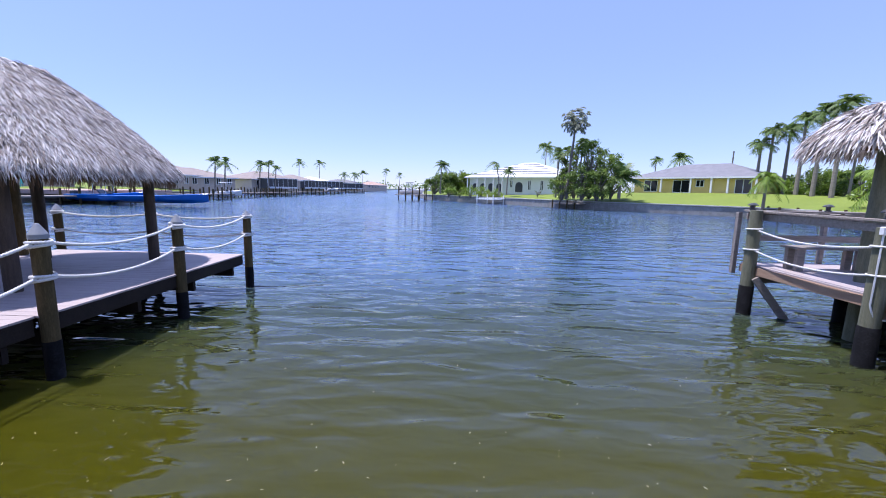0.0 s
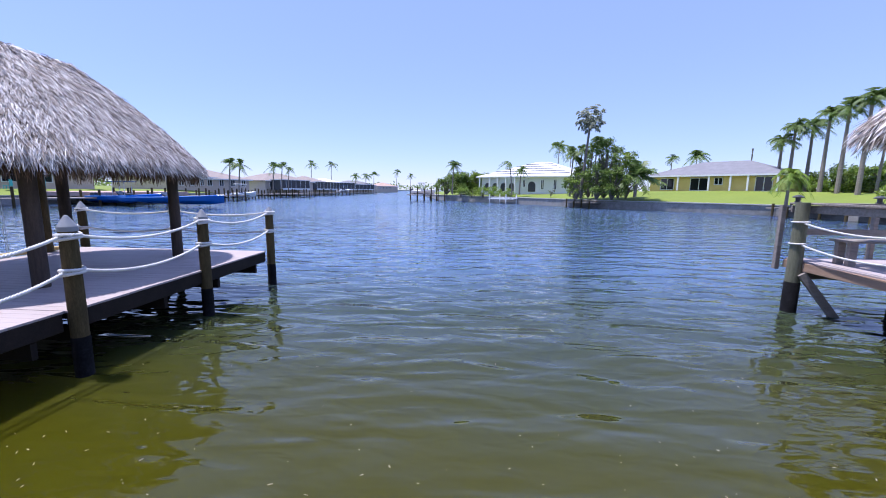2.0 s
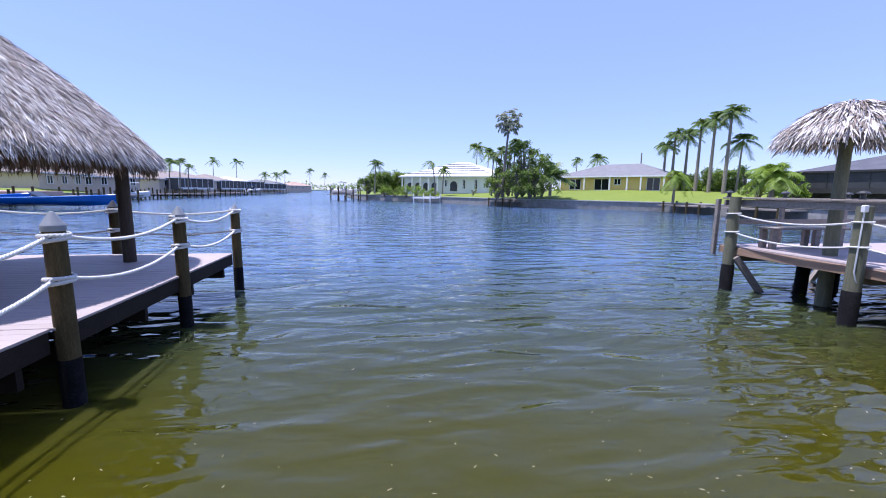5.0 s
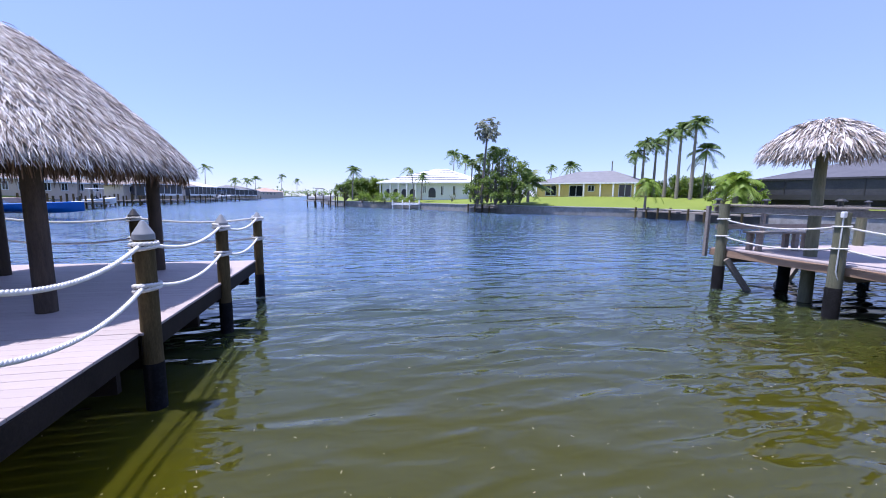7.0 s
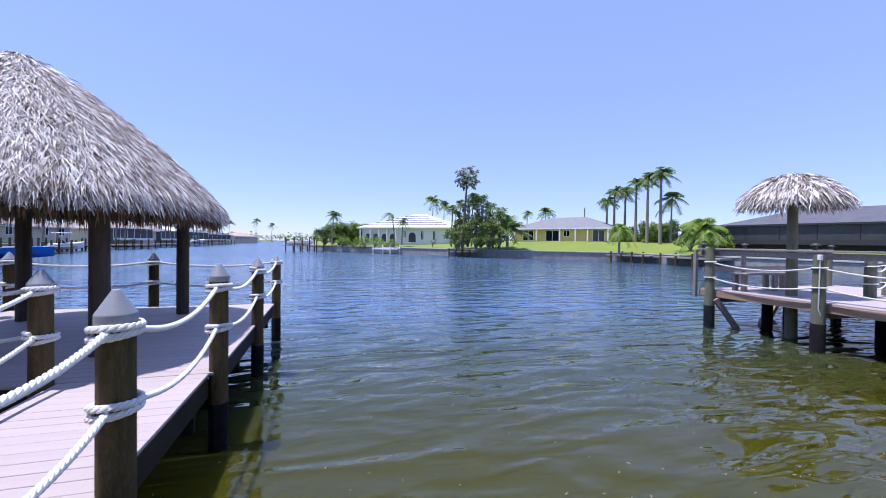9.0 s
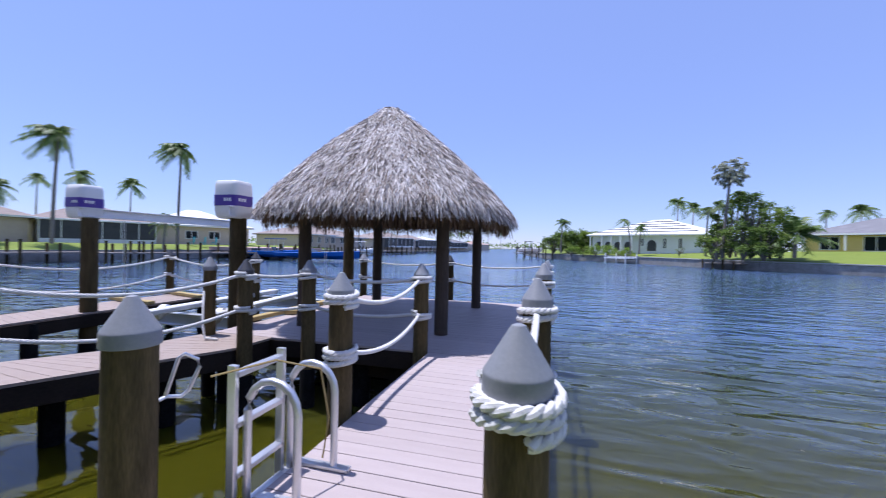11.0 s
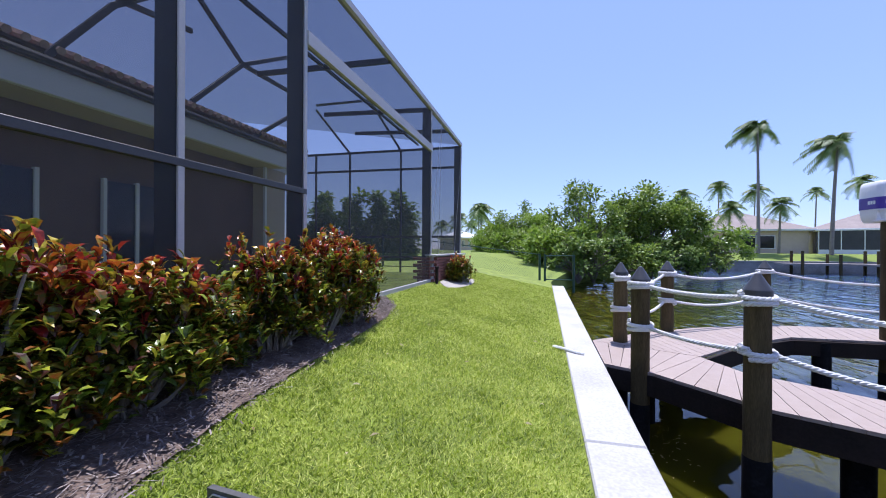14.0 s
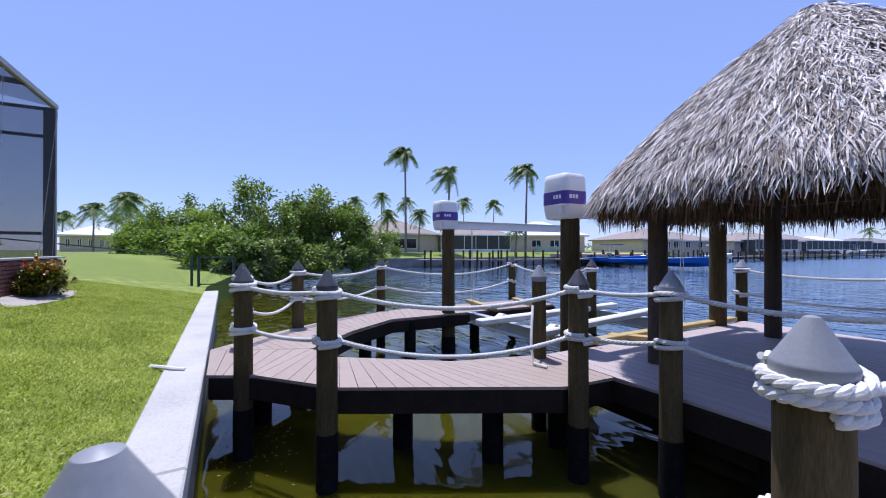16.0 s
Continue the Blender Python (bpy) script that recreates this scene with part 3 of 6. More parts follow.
for x, y in ((-8.22, 4.22), (-4.92, 4.25)):
    g = Geo()
    rounded_box(g, (x, y, 2.0), (0.46, 0.42, 0.60), 0.09)
    box = part("motor_box", g, WHITE_M, lift, "white plastic motor cover with purple band", True)
    g = Geo()
    rounded_box(g, (x, y, 1.98), (0.468, 0.428, 0.17), 0.092, flat=True)
    band = part("band", g, PURPLE_M, box, "purple band", True)
    for cx, cy, sx, sy in [(0.13 - 0.05 * k, -0.2155, 0.035, 0.005) for k in range(3)] + [(0.2355, -0.02 - 0.055 * k, 0.005, 0.04) for k in range(3)]:
        g = Geo()
        g.box((x + cx, y + cy, 1.99), (sx, sy, 0.05))
        part("lettering_bar", g, WHITE_M, box)
for p, q in (((-6.2, 3.7, 0.14), (-6.5, 7.3, 0.14)), ((-5.1, 3.9, 0.14), (-5.65, 7.3, 0.14))):
    g = Geo()
    g.beam(p, q, 0.16, 0.10, 0.02)
    part("bunk", g, WHITE_M, lift, "white carpeted bunk board")
for y in (4.55, 7.1):
    g = Geo()
    for dz, w, h in ((0.0, 0.025, 0.2), (0.1, 0.14, 0.02), (-0.1, 0.14, 0.02)):
        g.beam((-7.75, y, -0.08 + dz), (-4.95, y, -0.08 + dz), w, h, 0.002)
    part("cradle_beam", g, ALU_M, lift, "aluminium cradle beam")
    for x in (-7.7, -5.0):
        g = Geo()
        g.tube([(x, y, 0.0), (x - 0.02, y, 1.72)], 0.006, 5)
        g.tube([(x + 0.06, y, 0.0), (x + 0.02, y, 1.72)], 0.006, 5)
        part("cable", g, ALU_M, lift)
for x, y in ((-6.35, 4.3), (-5.2, 4.35)):
    g = Geo()
    g.box((x, y - 0.1, 0.1), (0.16, 0.3, 0.16), Euler((0.4, 0, 0.2)).to_matrix(), 0.03)
    part("bunk_bracket", g, ALU_M, lift, smooth=True)
YWOOD_M = mat("yellow_lumber", [(0.34, 0.25, 0.09), (0.45, 0.34, 0.15)], 0.8, 3, 50, 0.3, (1, 6, 6))
for p, q in (((-9.2, 5.4, 0.05), (-7.7, 5.1, 0.06)), ((-4.72, 4.4, 0.05), (-4.72, 8.2, 0.05)), ((-4.95, 5.2, 0.02), (-4.4, 5.35, 0.06)), ((-8.9, 6.6, 0.05), (-7.7, 6.3, 0.05))):
    g = Geo()
    g.beam(p, q, 0.14, 0.07, 0.008)
    solo("lumber", g, YWOOD_M, "yellowish treated lumber board lying on the dock", "lumber", "loose boards")
g = Geo()
g.tube([(-4.62, 3.42, 0.62), (-4.5, 3.3, 0.45), (-4.42, 3.22, 0.2), (-4.36, 3.2, 0.03), (-4.2, 3.25, 0.015)], 0.016, 7)
solo("dock_line", g, ROPE_M, "loose white line hanging from a dock post", "rope", smooth=True)

# ---- swim ladder ----
ladder = thing("swim_ladder", "aluminium swim ladder with arched handrails on the walkway edge", "ladder")
for y in (0.66, 1.01):
    g = Geo()
    pts = [(-1.12, y, 0.02), (-1.12, y, 0.42)]
    for i in range(9):
        a = math.pi * i / 8
        pts.append((-1.27 + 0.15 * math.cos(a), y, 0.45 + 0.16 * math.sin(a)))
    pts += [(-1.42, y, 0.3), (-1.42, y, -1.2)]
    g.tube(pts, 0.021, 12)
    part("handrail", g, ALU_M, ladder, smooth=True)
    g = Geo()
    g.beam((-1.36, y, 0.012), (-1.02, y, 0.012), 0.055, 0.022, 0.003)
    part("foot_plate", g, ALU_M, ladder)
for z in (-0.6, -0.32, -0.05):
    g = Geo()
    g.beam((-1.42, 0.66, z), (-1.42, 1.01, z), 0.07, 0.03)
    part("rung", g, ALU_M, ladder)
for y in (0.60, 0.97):
    g = Geo()
    g.beam((-1.46, y, 0.69), (-1.46, y, -0.1), 0.03, 0.05, 0.004)
    part("flip_rail", g, ALU_M, ladder)
for z in (0.64, 0.38, 0.12):
    g = Geo()
    g.beam((-1.46, 0.60, z), (-1.46, 0.97, z), 0.05, 0.03, 0.004)
    part("flip_rung", g, ALU_M, ladder)
g = Geo()
g.tube([(-1.5, 0.5, 0.66), (-1.3, 0.72, 0.70), (-1.18, 0.95, 0.60), (-1.15, 1.0, 0.3), (-1.2, 1.02, 0.05)], 0.006, 5)
part("lanyard", g, YWOOD_M, ladder, "thin yellow cord")
BK = Vector((-1.43, 0.28, 0.75))
g = Geo()
side = Vector((0.6, 0.8, 0))
loop = [(-0.10, -0.16), (-0.02, 0.12), (0.02, 0.15), (0.11, 0.09), (0.12, 0.03), (0.05, -0.14), (0.0, -0.18), (-0.10, -0.16)]
g.tube([BK + (side * u + Vector((0, 0, v))) * 0.55 for u, v in loop], 0.008, 8)
g.tube([BK + side * -0.055 + Vector((0, 0, -0.09)), Vector((-1.46, 0.16, BK.z - 0.1))], 0.008, 8)
solo("mooring_bracket", g, ALU_M, "bent aluminium loop bracket on a dock post", "bracket", smooth=True)
g = Geo()
g.lathe((-1.565, 0.035, 0), [(0.016, -1.2), (0.016, 0.26), (0.022, 0.27), (0.022, 0.31), (0.012, 0.32)], 10)
solo("water_pipe", g, WHITE_M, "white plastic water pipe standing beside a dock post", "pipe", smooth=True)

# ---- foliage makers ----
def leaf(g, p, d, up, L, w, bend=0.2):
    """One leaf of two folded quads, from p along d."""
    d = d.normalized()
    s = d.cross(up)
    s = s.normalized() if s.length > 0.05 else Vector((1, 0, 0))
    n = s.cross(d)
    m = p + d * L * 0.5 + n * L * 0.06
    e = p + d * L - n * L * bend
    g.add([p, m + s * w, e, m - s * w], [(0, 1, 2), (0, 2, 3)])


def oval_leaf(g, p, d, up, L, w):
    """A broad leaf, widest past its middle, folded along the rib."""
    d = d.normalized()
    s = d.cross(up)
    s = s.normalized() if s.length > 0.05 else Vector((1, 0, 0))
    n = s.cross(d)
    q, r, e = p + d * L * 0.35 + n * L * 0.05, p + d * L * 0.72 + n * L * 0.03, p + d * L - n * L * 0.12
    g.add([p, q + s * w * 0.7 + n * w * 0.3, r + s * w + n * w * 0.3, e, r - s * w + n * w * 0.3, q - s * w * 0.7 + n * w * 0.3, q, r],
          [(0, 6, 1), (6, 7, 2, 1), (7, 3, 2), (0, 5, 6), (6, 5, 4, 7), (7, 4, 3)])


def crown_geo(rnd, clumps, n, L, w, squash=0.8):
    g = Geo()
    for c, r in clumps:
        for i in range(int(n * r * r)):
            v = Vector((rnd.gauss(0, 1), rnd.gauss(0, 1), rnd.gauss(0, 1)))
            v.normalize()
            v *= r * min(1.5, abs(rnd.gauss(0.75, 0.32)))
            v.z *= squash
            d = (v + Vector((rnd.gauss(0, 0.5), rnd.gauss(0, 0.5), rnd.gauss(0.2, 0.5))) * r).normalized()
            leaf(g, Vector(c) + v, d, Vector((rnd.gauss(0, .3), rnd.gauss(0, .3), 1)), L * rnd.uniform(0.6, 1.3), w * rnd.uniform(0.7, 1.2))
    return g


BARK_M = mat("grey_bark", [(0.10, 0.085, 0.07), (0.22, 0.19, 0.16)], 0.9, 3, 30, 0.5, (3, 3, 1))
PALMTRUNK_M = mat("palm_trunk", [(0.16, 0.13, 0.10), (0.30, 0.27, 0.23)], 0.9, 2, 12, 0.5, (1, 1, 6))
PALM_M = leafy("palm_frond", [(0.07, 0.12, 0.03), (0.13, 0.21, 0.05), (0.25, 0.31, 0.10)], 0.5)
MANG_M = leafy("mangrove_leaf", [(0.06, 0.10, 0.014), (0.17, 0.26, 0.03), (0.36, 0.44, 0.08)], 0.4, 0.9, 0.34)
DARKLEAF_M = leafy("dark_leaf", [(0.08, 0.13, 0.025), (0.16, 0.25, 0.045), (0.28, 0.36, 0.09)], 0.5)
LIME_M = leafy("lime_leaf", [(0.14, 0.24, 0.02), (0.28, 0.38, 0.05)], 0.5)
DRY_M = leafy("dry_twigs", [(0.14, 0.11, 0.08), (0.30, 0.25, 0.19)], 0.8)
CROTON_M = leafy("croton_leaf", [(0.03, 0.05, 0.007), (0.07, 0.11, 0.010), (0.15, 0.21, 0.014), (0.40, 0.40, 0.03), (0.05, 0.075, 0.008), (0.24, 0.07, 0.015), (0.09, 0.13, 0.012), (0.05, 0.015, 0.012)], 0.32, 1.0, 0.25)
CROTONTOP_M = leafy("croton_young_leaf", [(0.06, 0.012, 0.012), (0.30, 0.02, 0.018), (0.44, 0.12, 0.015), (0.12, 0.17, 0.012), (0.08, 0.015, 0.015), (0.52, 0.42, 0.03), (0.40, 0.04, 0.02), (0.05, 0.012, 0.012)], 0.32, 1.0, 0.25)
for m in (CROTON_M, CROTONTOP_M):
    m.node_tree.nodes["Principled BSDF"].inputs["Specular IOR Level"].default_value = 0.3
STEM_M = mat("croton_stem", [(0.13, 0.11, 0.09), (0.24, 0.21, 0.18)], 0.85, 8, 60, 0.3)


def tree(name, label, category, x, y, z, h, r, seed, m=MANG_M, density=90, L=0.22, w=0.06, trunk_r=0.09, group="", squash=0.85, low=0.1):
    """A tapered trunk with limbs and a crown of many clumps of leaves."""
    rnd = random.Random(seed)
    t = thing(name, label, category, (x, y, z), group)
    wood, clumps = Geo(), []
    for k in range(max(10, int(r * 11))):
        a = rnd.uniform(0, 6.28)
        q = r * math.sqrt(rnd.random())
        zz = h * rnd.uniform(low + 0.15, 0.95) * (1 - 0.35 * (q / r) ** 2)
        c = Vector((q * math.cos(a), q * math.sin(a), zz))
        clumps.append((c, r * rnd.uniform(0.13, 0.28)))
        mid = Vector((c.x * 0.3, c.y * 0.3, zz * 0.5))
        wood.tube([(0, 0, -0.3), mid, c], trunk_r, 6, trunk_r * 0.25)
    part("trunk", wood, BARK_M, t, smooth=True)
    g = crown_geo(rnd, clumps, density, L, w, squash)
    tagged(part("crown", g, m, t), kind="stuff")
    return t


def palm(x, y, z, h, r, seed, lean=(0.0, 0.0), fronds=18, droop=0.7, trunk=0.16, m=PALM_M, label="tall coconut palm with a feathery green crown", group="palms", leaflets=16, wind=(0.0, 0.0), tidy=False):
    rnd = random.Random(seed)
    t = thing("palm_tree", label, "palm tree", (x, y, z), group)
    g = Geo()
    pts = [Vector((lean[0] * (i / 8) ** 1.6, lean[1] * (i / 8) ** 1.6, h * i / 8)) for i in range(9)]
    g.tube([p - Vector((0, 0, 0.4 if i == 0 else 0)) for i, p in enumerate(pts)], trunk, 8, trunk * 0.55)
    part("trunk", g, PALMTRUNK_M, t, smooth=True)
    top = pts[-1]
    g = Geo()
    if tidy:
        g.tube([top, top + Vector((0, 0, r * 0.45))], trunk * 0.7, 7, trunk * 0.3)
    base = top + Vector((0, 0, r * 0.4 if tidy else 0))
    for k in range(fronds):
        a = 2.4 * k + rnd.uniform(-0.3, 0.3)
        el = radians(rnd.uniform(-35, 85) if not tidy else rnd.uniform(-25, 80))
        out = Vector((math.cos(a) * math.cos(el), math.sin(a) * math.cos(el), math.sin(el)))
        out += Vector((wind[0], wind[1], 0))
        out.normalize()
        L = r * rnd.uniform(0.8, 1.1)
        line = []
        for i in range(9):
            u = i / 8
            line.append(base + out * (L * u) + Vector((wind[0], wind[1], -droop)) * (L * 0.75 * u * u))
        g.tube(line, 0.022, 3, 0.006)
        for i in range(leaflets):
            u = 0.12 + 0.88 * i / leaflets
            j = min(int(u * 8), 7)
            p = line[j].lerp(line[j + 1], u * 8 - j)
            d = (line[j + 1] - line[j]).normalized()
            s = d.cross(Vector((0, 0, 1)))
            s = s.normalized() if s.length > 0.05 else Vector((1, 0, 0))
            ll = r * 0.40 * (1 - 0.55 * abs(u - 0.4)) * rnd.uniform(0.8, 1.1)
            for sg in (-1, 1):
                dd = (s * sg + d * 0.55 + Vector((0, 0, -0.35 - 0.5 * rnd.random()))).normalized()
                e, wv = p + dd * ll, d * (r * (0.026 if tidy else 0.032))
                g.add([p - wv, p + wv, e], [(0, 1, 2)])
    tagged(part("crown", g, m, t), kind="stuff")
    return t


# ---- garden by the cage ----
def hedge_bush(x, y, r, h, seed, label):
    rnd = random.Random(seed)
    z = lawn_z(y)
    t = thing("croton_bush", label, "bush", (x, y, z), "croton hedge")
    wood = Geo()
    clumps = []
    for k in range(46):
        a, q = rnd.uniform(0, 6.28), r * math.sqrt(rnd.random())
        c = Vector((q * math.cos(a) * 1.08, q * math.sin(a) * 0.72, h * rnd.uniform(0.22, 0.94) * (1 - 0.18 * (q / r) ** 2)))
        clumps.append(c)
        b = Vector((c.x * 0.3, c.y * 0.3, -0.05))
        wood.tube([b, b.lerp(c, 0.45) + Vector((rnd.gauss(0, .04), rnd.gauss(0, .04), 0)), c], 0.017, 5, 0.006)
    part("stem", wood, STEM_M, t, "pale grey branching stems", True)
    old, young = Geo(), Geo()
    for c in clumps:
        for k in range(13):
            # a whorl of upright leaves round the tip of a twig
            tip = c + Vector((rnd.gauss(0, 0.085), rnd.gauss(0, 0.075), rnd.gauss(0, 0.075)))
            top = tip.z > h * rnd.uniform(0.55, 1.0)
            for i in range(8):
                a = rnd.uniform(0, 6.28)
                el = rnd.uniform(0.45, 1.4) if top else rnd.uniform(0.1, 1.15)
                d = Vector((math.cos(a) * math.cos(el), math.sin(a) * math.cos(el), math.sin(el)))
                p = tip + Vector((rnd.gauss(0, 0.012), rnd.gauss(0, 0.012), rnd.gauss(0, 0.03)))
                oval_leaf(young if top else old, p, d, Vector((0, 0, 1)), rnd.uniform(0.055, 0.095), rnd.uniform(0.016, 0.027))
    tagged(part("foliage", old, CROTON_M, t, "glossy green and yellow older leaves"), kind="stuff")
    tagged(part("young_leaves", young, CROTONTOP_M, t, "glossy dark red, orange and yellow young leaves"), kind="stuff")


for i, (x, y, r, h) in enumerate(((-1.15, -2.72, 0.50, 0.84), (-1.85, -2.75, 0.50, 0.84), (-2.45, -2.74, 0.44, 0.74), (-3.05, -2.86, 0.30, 0.48), (-3.75, -2.80, 0.42, 0.80), (-4.4, -2.80, 0.45, 0.86), (-5.0, -2.80, 0.44, 0.92))):
    hedge_bush(x, y, r, h, 20 + i, "dense croton bush with red, orange and green leaves in mulch")
hedge_bush(-10.9, -2.75, 0.36, 0.62, 40, "small rounded croton bush beside the brick wall")

g = Geo()
rnd = random.Random(8)
edge = [(-0.5, -1.98), (-1.4, -2.08), (-2.1, -2.18), (-2.8, -2.32), (-3.6, -2.40), (-4.8, -2.48), (-5.7, -2.58), (-6.3, -2.75), (-6.7, -3.05)]
bed = [(x, y, lawn_z(y) + 0.02) for x, y in edge] + [(x, -3.15, lawn_z(-3.15) + 0.02) for x, y in edge]
n = len(edge)
g.add(bed, [(i, i + 1, n + i + 1, n + i) for i in range(n - 1)])
g.f = [q[::-1] for q in g.f]
solo("mulch_bed", g, MULCH_M, "dark shredded bark mulch bed under the hedge", "mulch", kind="structure")
g = Geo()
for i in range(14000):
    k = rnd.randrange(n - 1)
    u = rnd.random()
    x = edge[k][0] + (edge[k + 1][0] - edge[k][0]) * u
    y0 = edge[k][1] + (edge[k + 1][1] - edge[k][1]) * u
    y = y0 + 0.05 * rnd.gauss(0, 1) - rnd.random() * (y0 + 3.1)
    a, L = rnd.uniform(0, 6.28), rnd.uniform(0.008, 0.032)
    d = Vector((math.cos(a) * L, math.sin(a) * L, rnd.uniform(-0.3, 0.5) * L))
    s = Vector((-math.sin(a), math.cos(a), 0.2)) * rnd.uniform(0.0015, 0.0045)
    p = Vector((x, y, lawn_z(y) + 0.03 + rnd.random() * 0.012))
    g.add([p - d - s, p + d - s, p + d + s, p - d + s], [(0, 1, 2, 3)])
CHIP_M = mat("bark_chip", [(0.06, 0.045, 0.04), (0.16, 0.125, 0.11), (0.34, 0.29, 0.26)], 0.95, 8, 60, 0.2, per="island", spread=0.8)
solo("bark_chips", g, CHIP_M, "loose shredded bark chips on the bed", "mulch", kind="stuff")
SAND_M = mat("pale_sand", [(0.28, 0.25, 0.22), (0.40, 0.37, 0.33)], 0.95, 6, 80, 0.4)
g = Geo()
sand = [(-10.75 + 1.35 * math.cos(a) * (1 + 0.15 * math.sin(3 * a)), -2.75 + 0.34 * math.sin(a)) for a in [2 * math.pi * i / 28 for i in range(28)]]
g.add([(x, y, lawn_z(y) + 0.014) for x, y in sand], [tuple(range(28))])
solo("sand_patch", g, SAND_M, "pale sandy patch round the small bush", "sand", kind="structure")

# grass blades on the part of the lawn that is walked past
g = Geo()
rnd = random.Random(5)


def bed_edge(x):
    for (xa, ya), (xb, yb) in zip(edge, edge[1:]):
        if xb <= x <= xa:
            return ya + (yb - ya) * (x - xa) / (xb - xa)
    return -2.0 if x > -1 else -3.15


for i in range(420000):
    x = 0.6 - 15.0 * rnd.random() ** 1.6
    y = -0.40 - rnd.random() * 2.75
    if y < bed_edge(x) + rnd.gauss(0, 0.03) or (x + 10.75) ** 2 / 1.7 + (y + 2.75) ** 2 / 0.11 < 1:
        continue
    hgt, a = rnd.uniform(0.010, 0.038), rnd.uniform(0, 6.28)
    w = rnd.uniform(0.0026, 0.0062) * (1 + max(0, -x - 4) * 0.12)
    tx, ty = rnd.gauss(0, 0.024), rnd.gauss(0, 0.024)
    z = lawn_z(y) - 0.004
    c, s = math.cos(a) * w, math.sin(a) * w
    n = len(g.v)
    g.v += [(x - c, y - s, z), (x + c, y + s, z), (x + tx, y + ty, z + hgt)]
    g.f.append((n, n + 1, n + 2))
solo("grass", g, BLADE_M, "short mown grass blades of the lawn", "grass", kind="stuff")
g = Geo()
for i in range(16):
    x, y = rnd.uniform(-7, -1.2), rnd.uniform(-2.1, -0.6)
    z = lawn_z(y) + 0.03
    leaf(g, Vector((x, y, z)), Vector((rnd.gauss(0, 1), rnd.gauss(0, 1), 0.1)), Vector((0, 0, 1)), rnd.uniform(0.03, 0.07), 0.009)
DEADLEAF_M = leafy("dead_leaf", [(0.42, 0.32, 0.17), (0.66, 0.58, 0.40)], 0.8)
solo("fallen_leaves", g, DEADLEAF_M, "dry tan leaves scattered on the lawn", "leaves", kind="stuff")
g = Geo()
g.tube([(-6.25, -0.52, 0.03), (-6.1, -0.40, 0.045), (-5.98, -0.30, 0.05), (-5.9, -0.18, 0.045)], 0.022, 6, 0.014)
solo("driftwood_stick", g, WHITE_M, "short pale stick lying across the lawn edge", "stick", smooth=True)

# plaque on a stake
plaque = thing("garden_sign", "small dark metal plaque with raised pale lettering on a stake", "sign", (-2.12, -1.66, lawn_z(-1.66) - 0.022), rz=84)
SIGN_M = mat("dark_plaque", [(0.05, 0.05, 0.05), (0.09, 0.088, 0.085)], 0.6, 4, 50, 0.2)
RAISED_M = mat("raised_lettering", [(0.42, 0.41, 0.39), (0.52, 0.51, 0.49)], 0.5, 4, 50, 0.1)
g = Geo()
g.slab([(-0.155, -0.012), (0.155, -0.012), (0.155, 0.012), (-0.155, 0.012)], 0.02, 0.205)
part("plate", g, SIGN_M, plaque)
g = Geo()
g.beam((0, 0, -0.1), (0, 0, 0.03), 0.02, 0.012, 0.002)
part("stake", g, SIGN_M, plaque)
g = Geo()
for p, q in (((-0.125, 0.188), (0.125, 0.188)), ((-0.125, 0.036), (0.125, 0.036)), ((-0.142, 0.172), (-0.142, 0.052)), ((0.142, 0.172), (0.142, 0.052)),
             ((-0.142, 0.172), (-0.125, 0.188)), ((0.142, 0.172), (0.125, 0.188)), ((-0.142, 0.052), (-0.125, 0.036)), ((0.142, 0.052), (0.125, 0.036))):
    g.beam((p[0], -0.013, p[1]), (q[0], -0.013, q[1]), 0.006, 0.005, 0.001)
part("border_line", g, RAISED_M, plaque)
cu = bpy.data.curves.new("word", "FONT")
cu.body, cu.size, cu.align_x, cu.extrude = "PRIVATE", 0.062, "CENTER", 0.002
word = new("word", cu)
word.parent, word.location, word.rotation_euler = plaque, (0, -0.0135, 0.115), (radians(90), 0, 0)
word.data.materials.append(RAISED_M)

# pipes at the cage foot
g = Geo()
g.lathe((-6.05, -3.02, 0.5), [(0.045, 0.0), (0.045, 0.2), (0.052, 0.2), (0.052, 0.26), (0.03, 0.27)], 12)
g.lathe((-6.25, -3.0, 0.5), [(0.035, 0.0), (0.035, 0.12), (0.042, 0.12), (0.042, 0.17), (0.02, 0.052)], 12)
g.tube([(-6.05, -3.02, 0.72), (-5.85, -3.02, 0.72), (-5.85, -3.02, 0.52)], 0.03, 8)
solo("drain_pipe", g, WHITE_M, "white plastic pipe fittings standing in the mulch", "pipe", smooth=True)
g = Geo()
g.lathe((-9.55, -2.98, 0.47), [(0.035, 0.0), (0.035, 0.36), (0.045, 0.37), (0.045, 0.41), (0.01, 0.42)], 10)
solo("standpipe", g, FASCIA_M, "short brown standpipe beside the brick wall", "pipe", smooth=True)

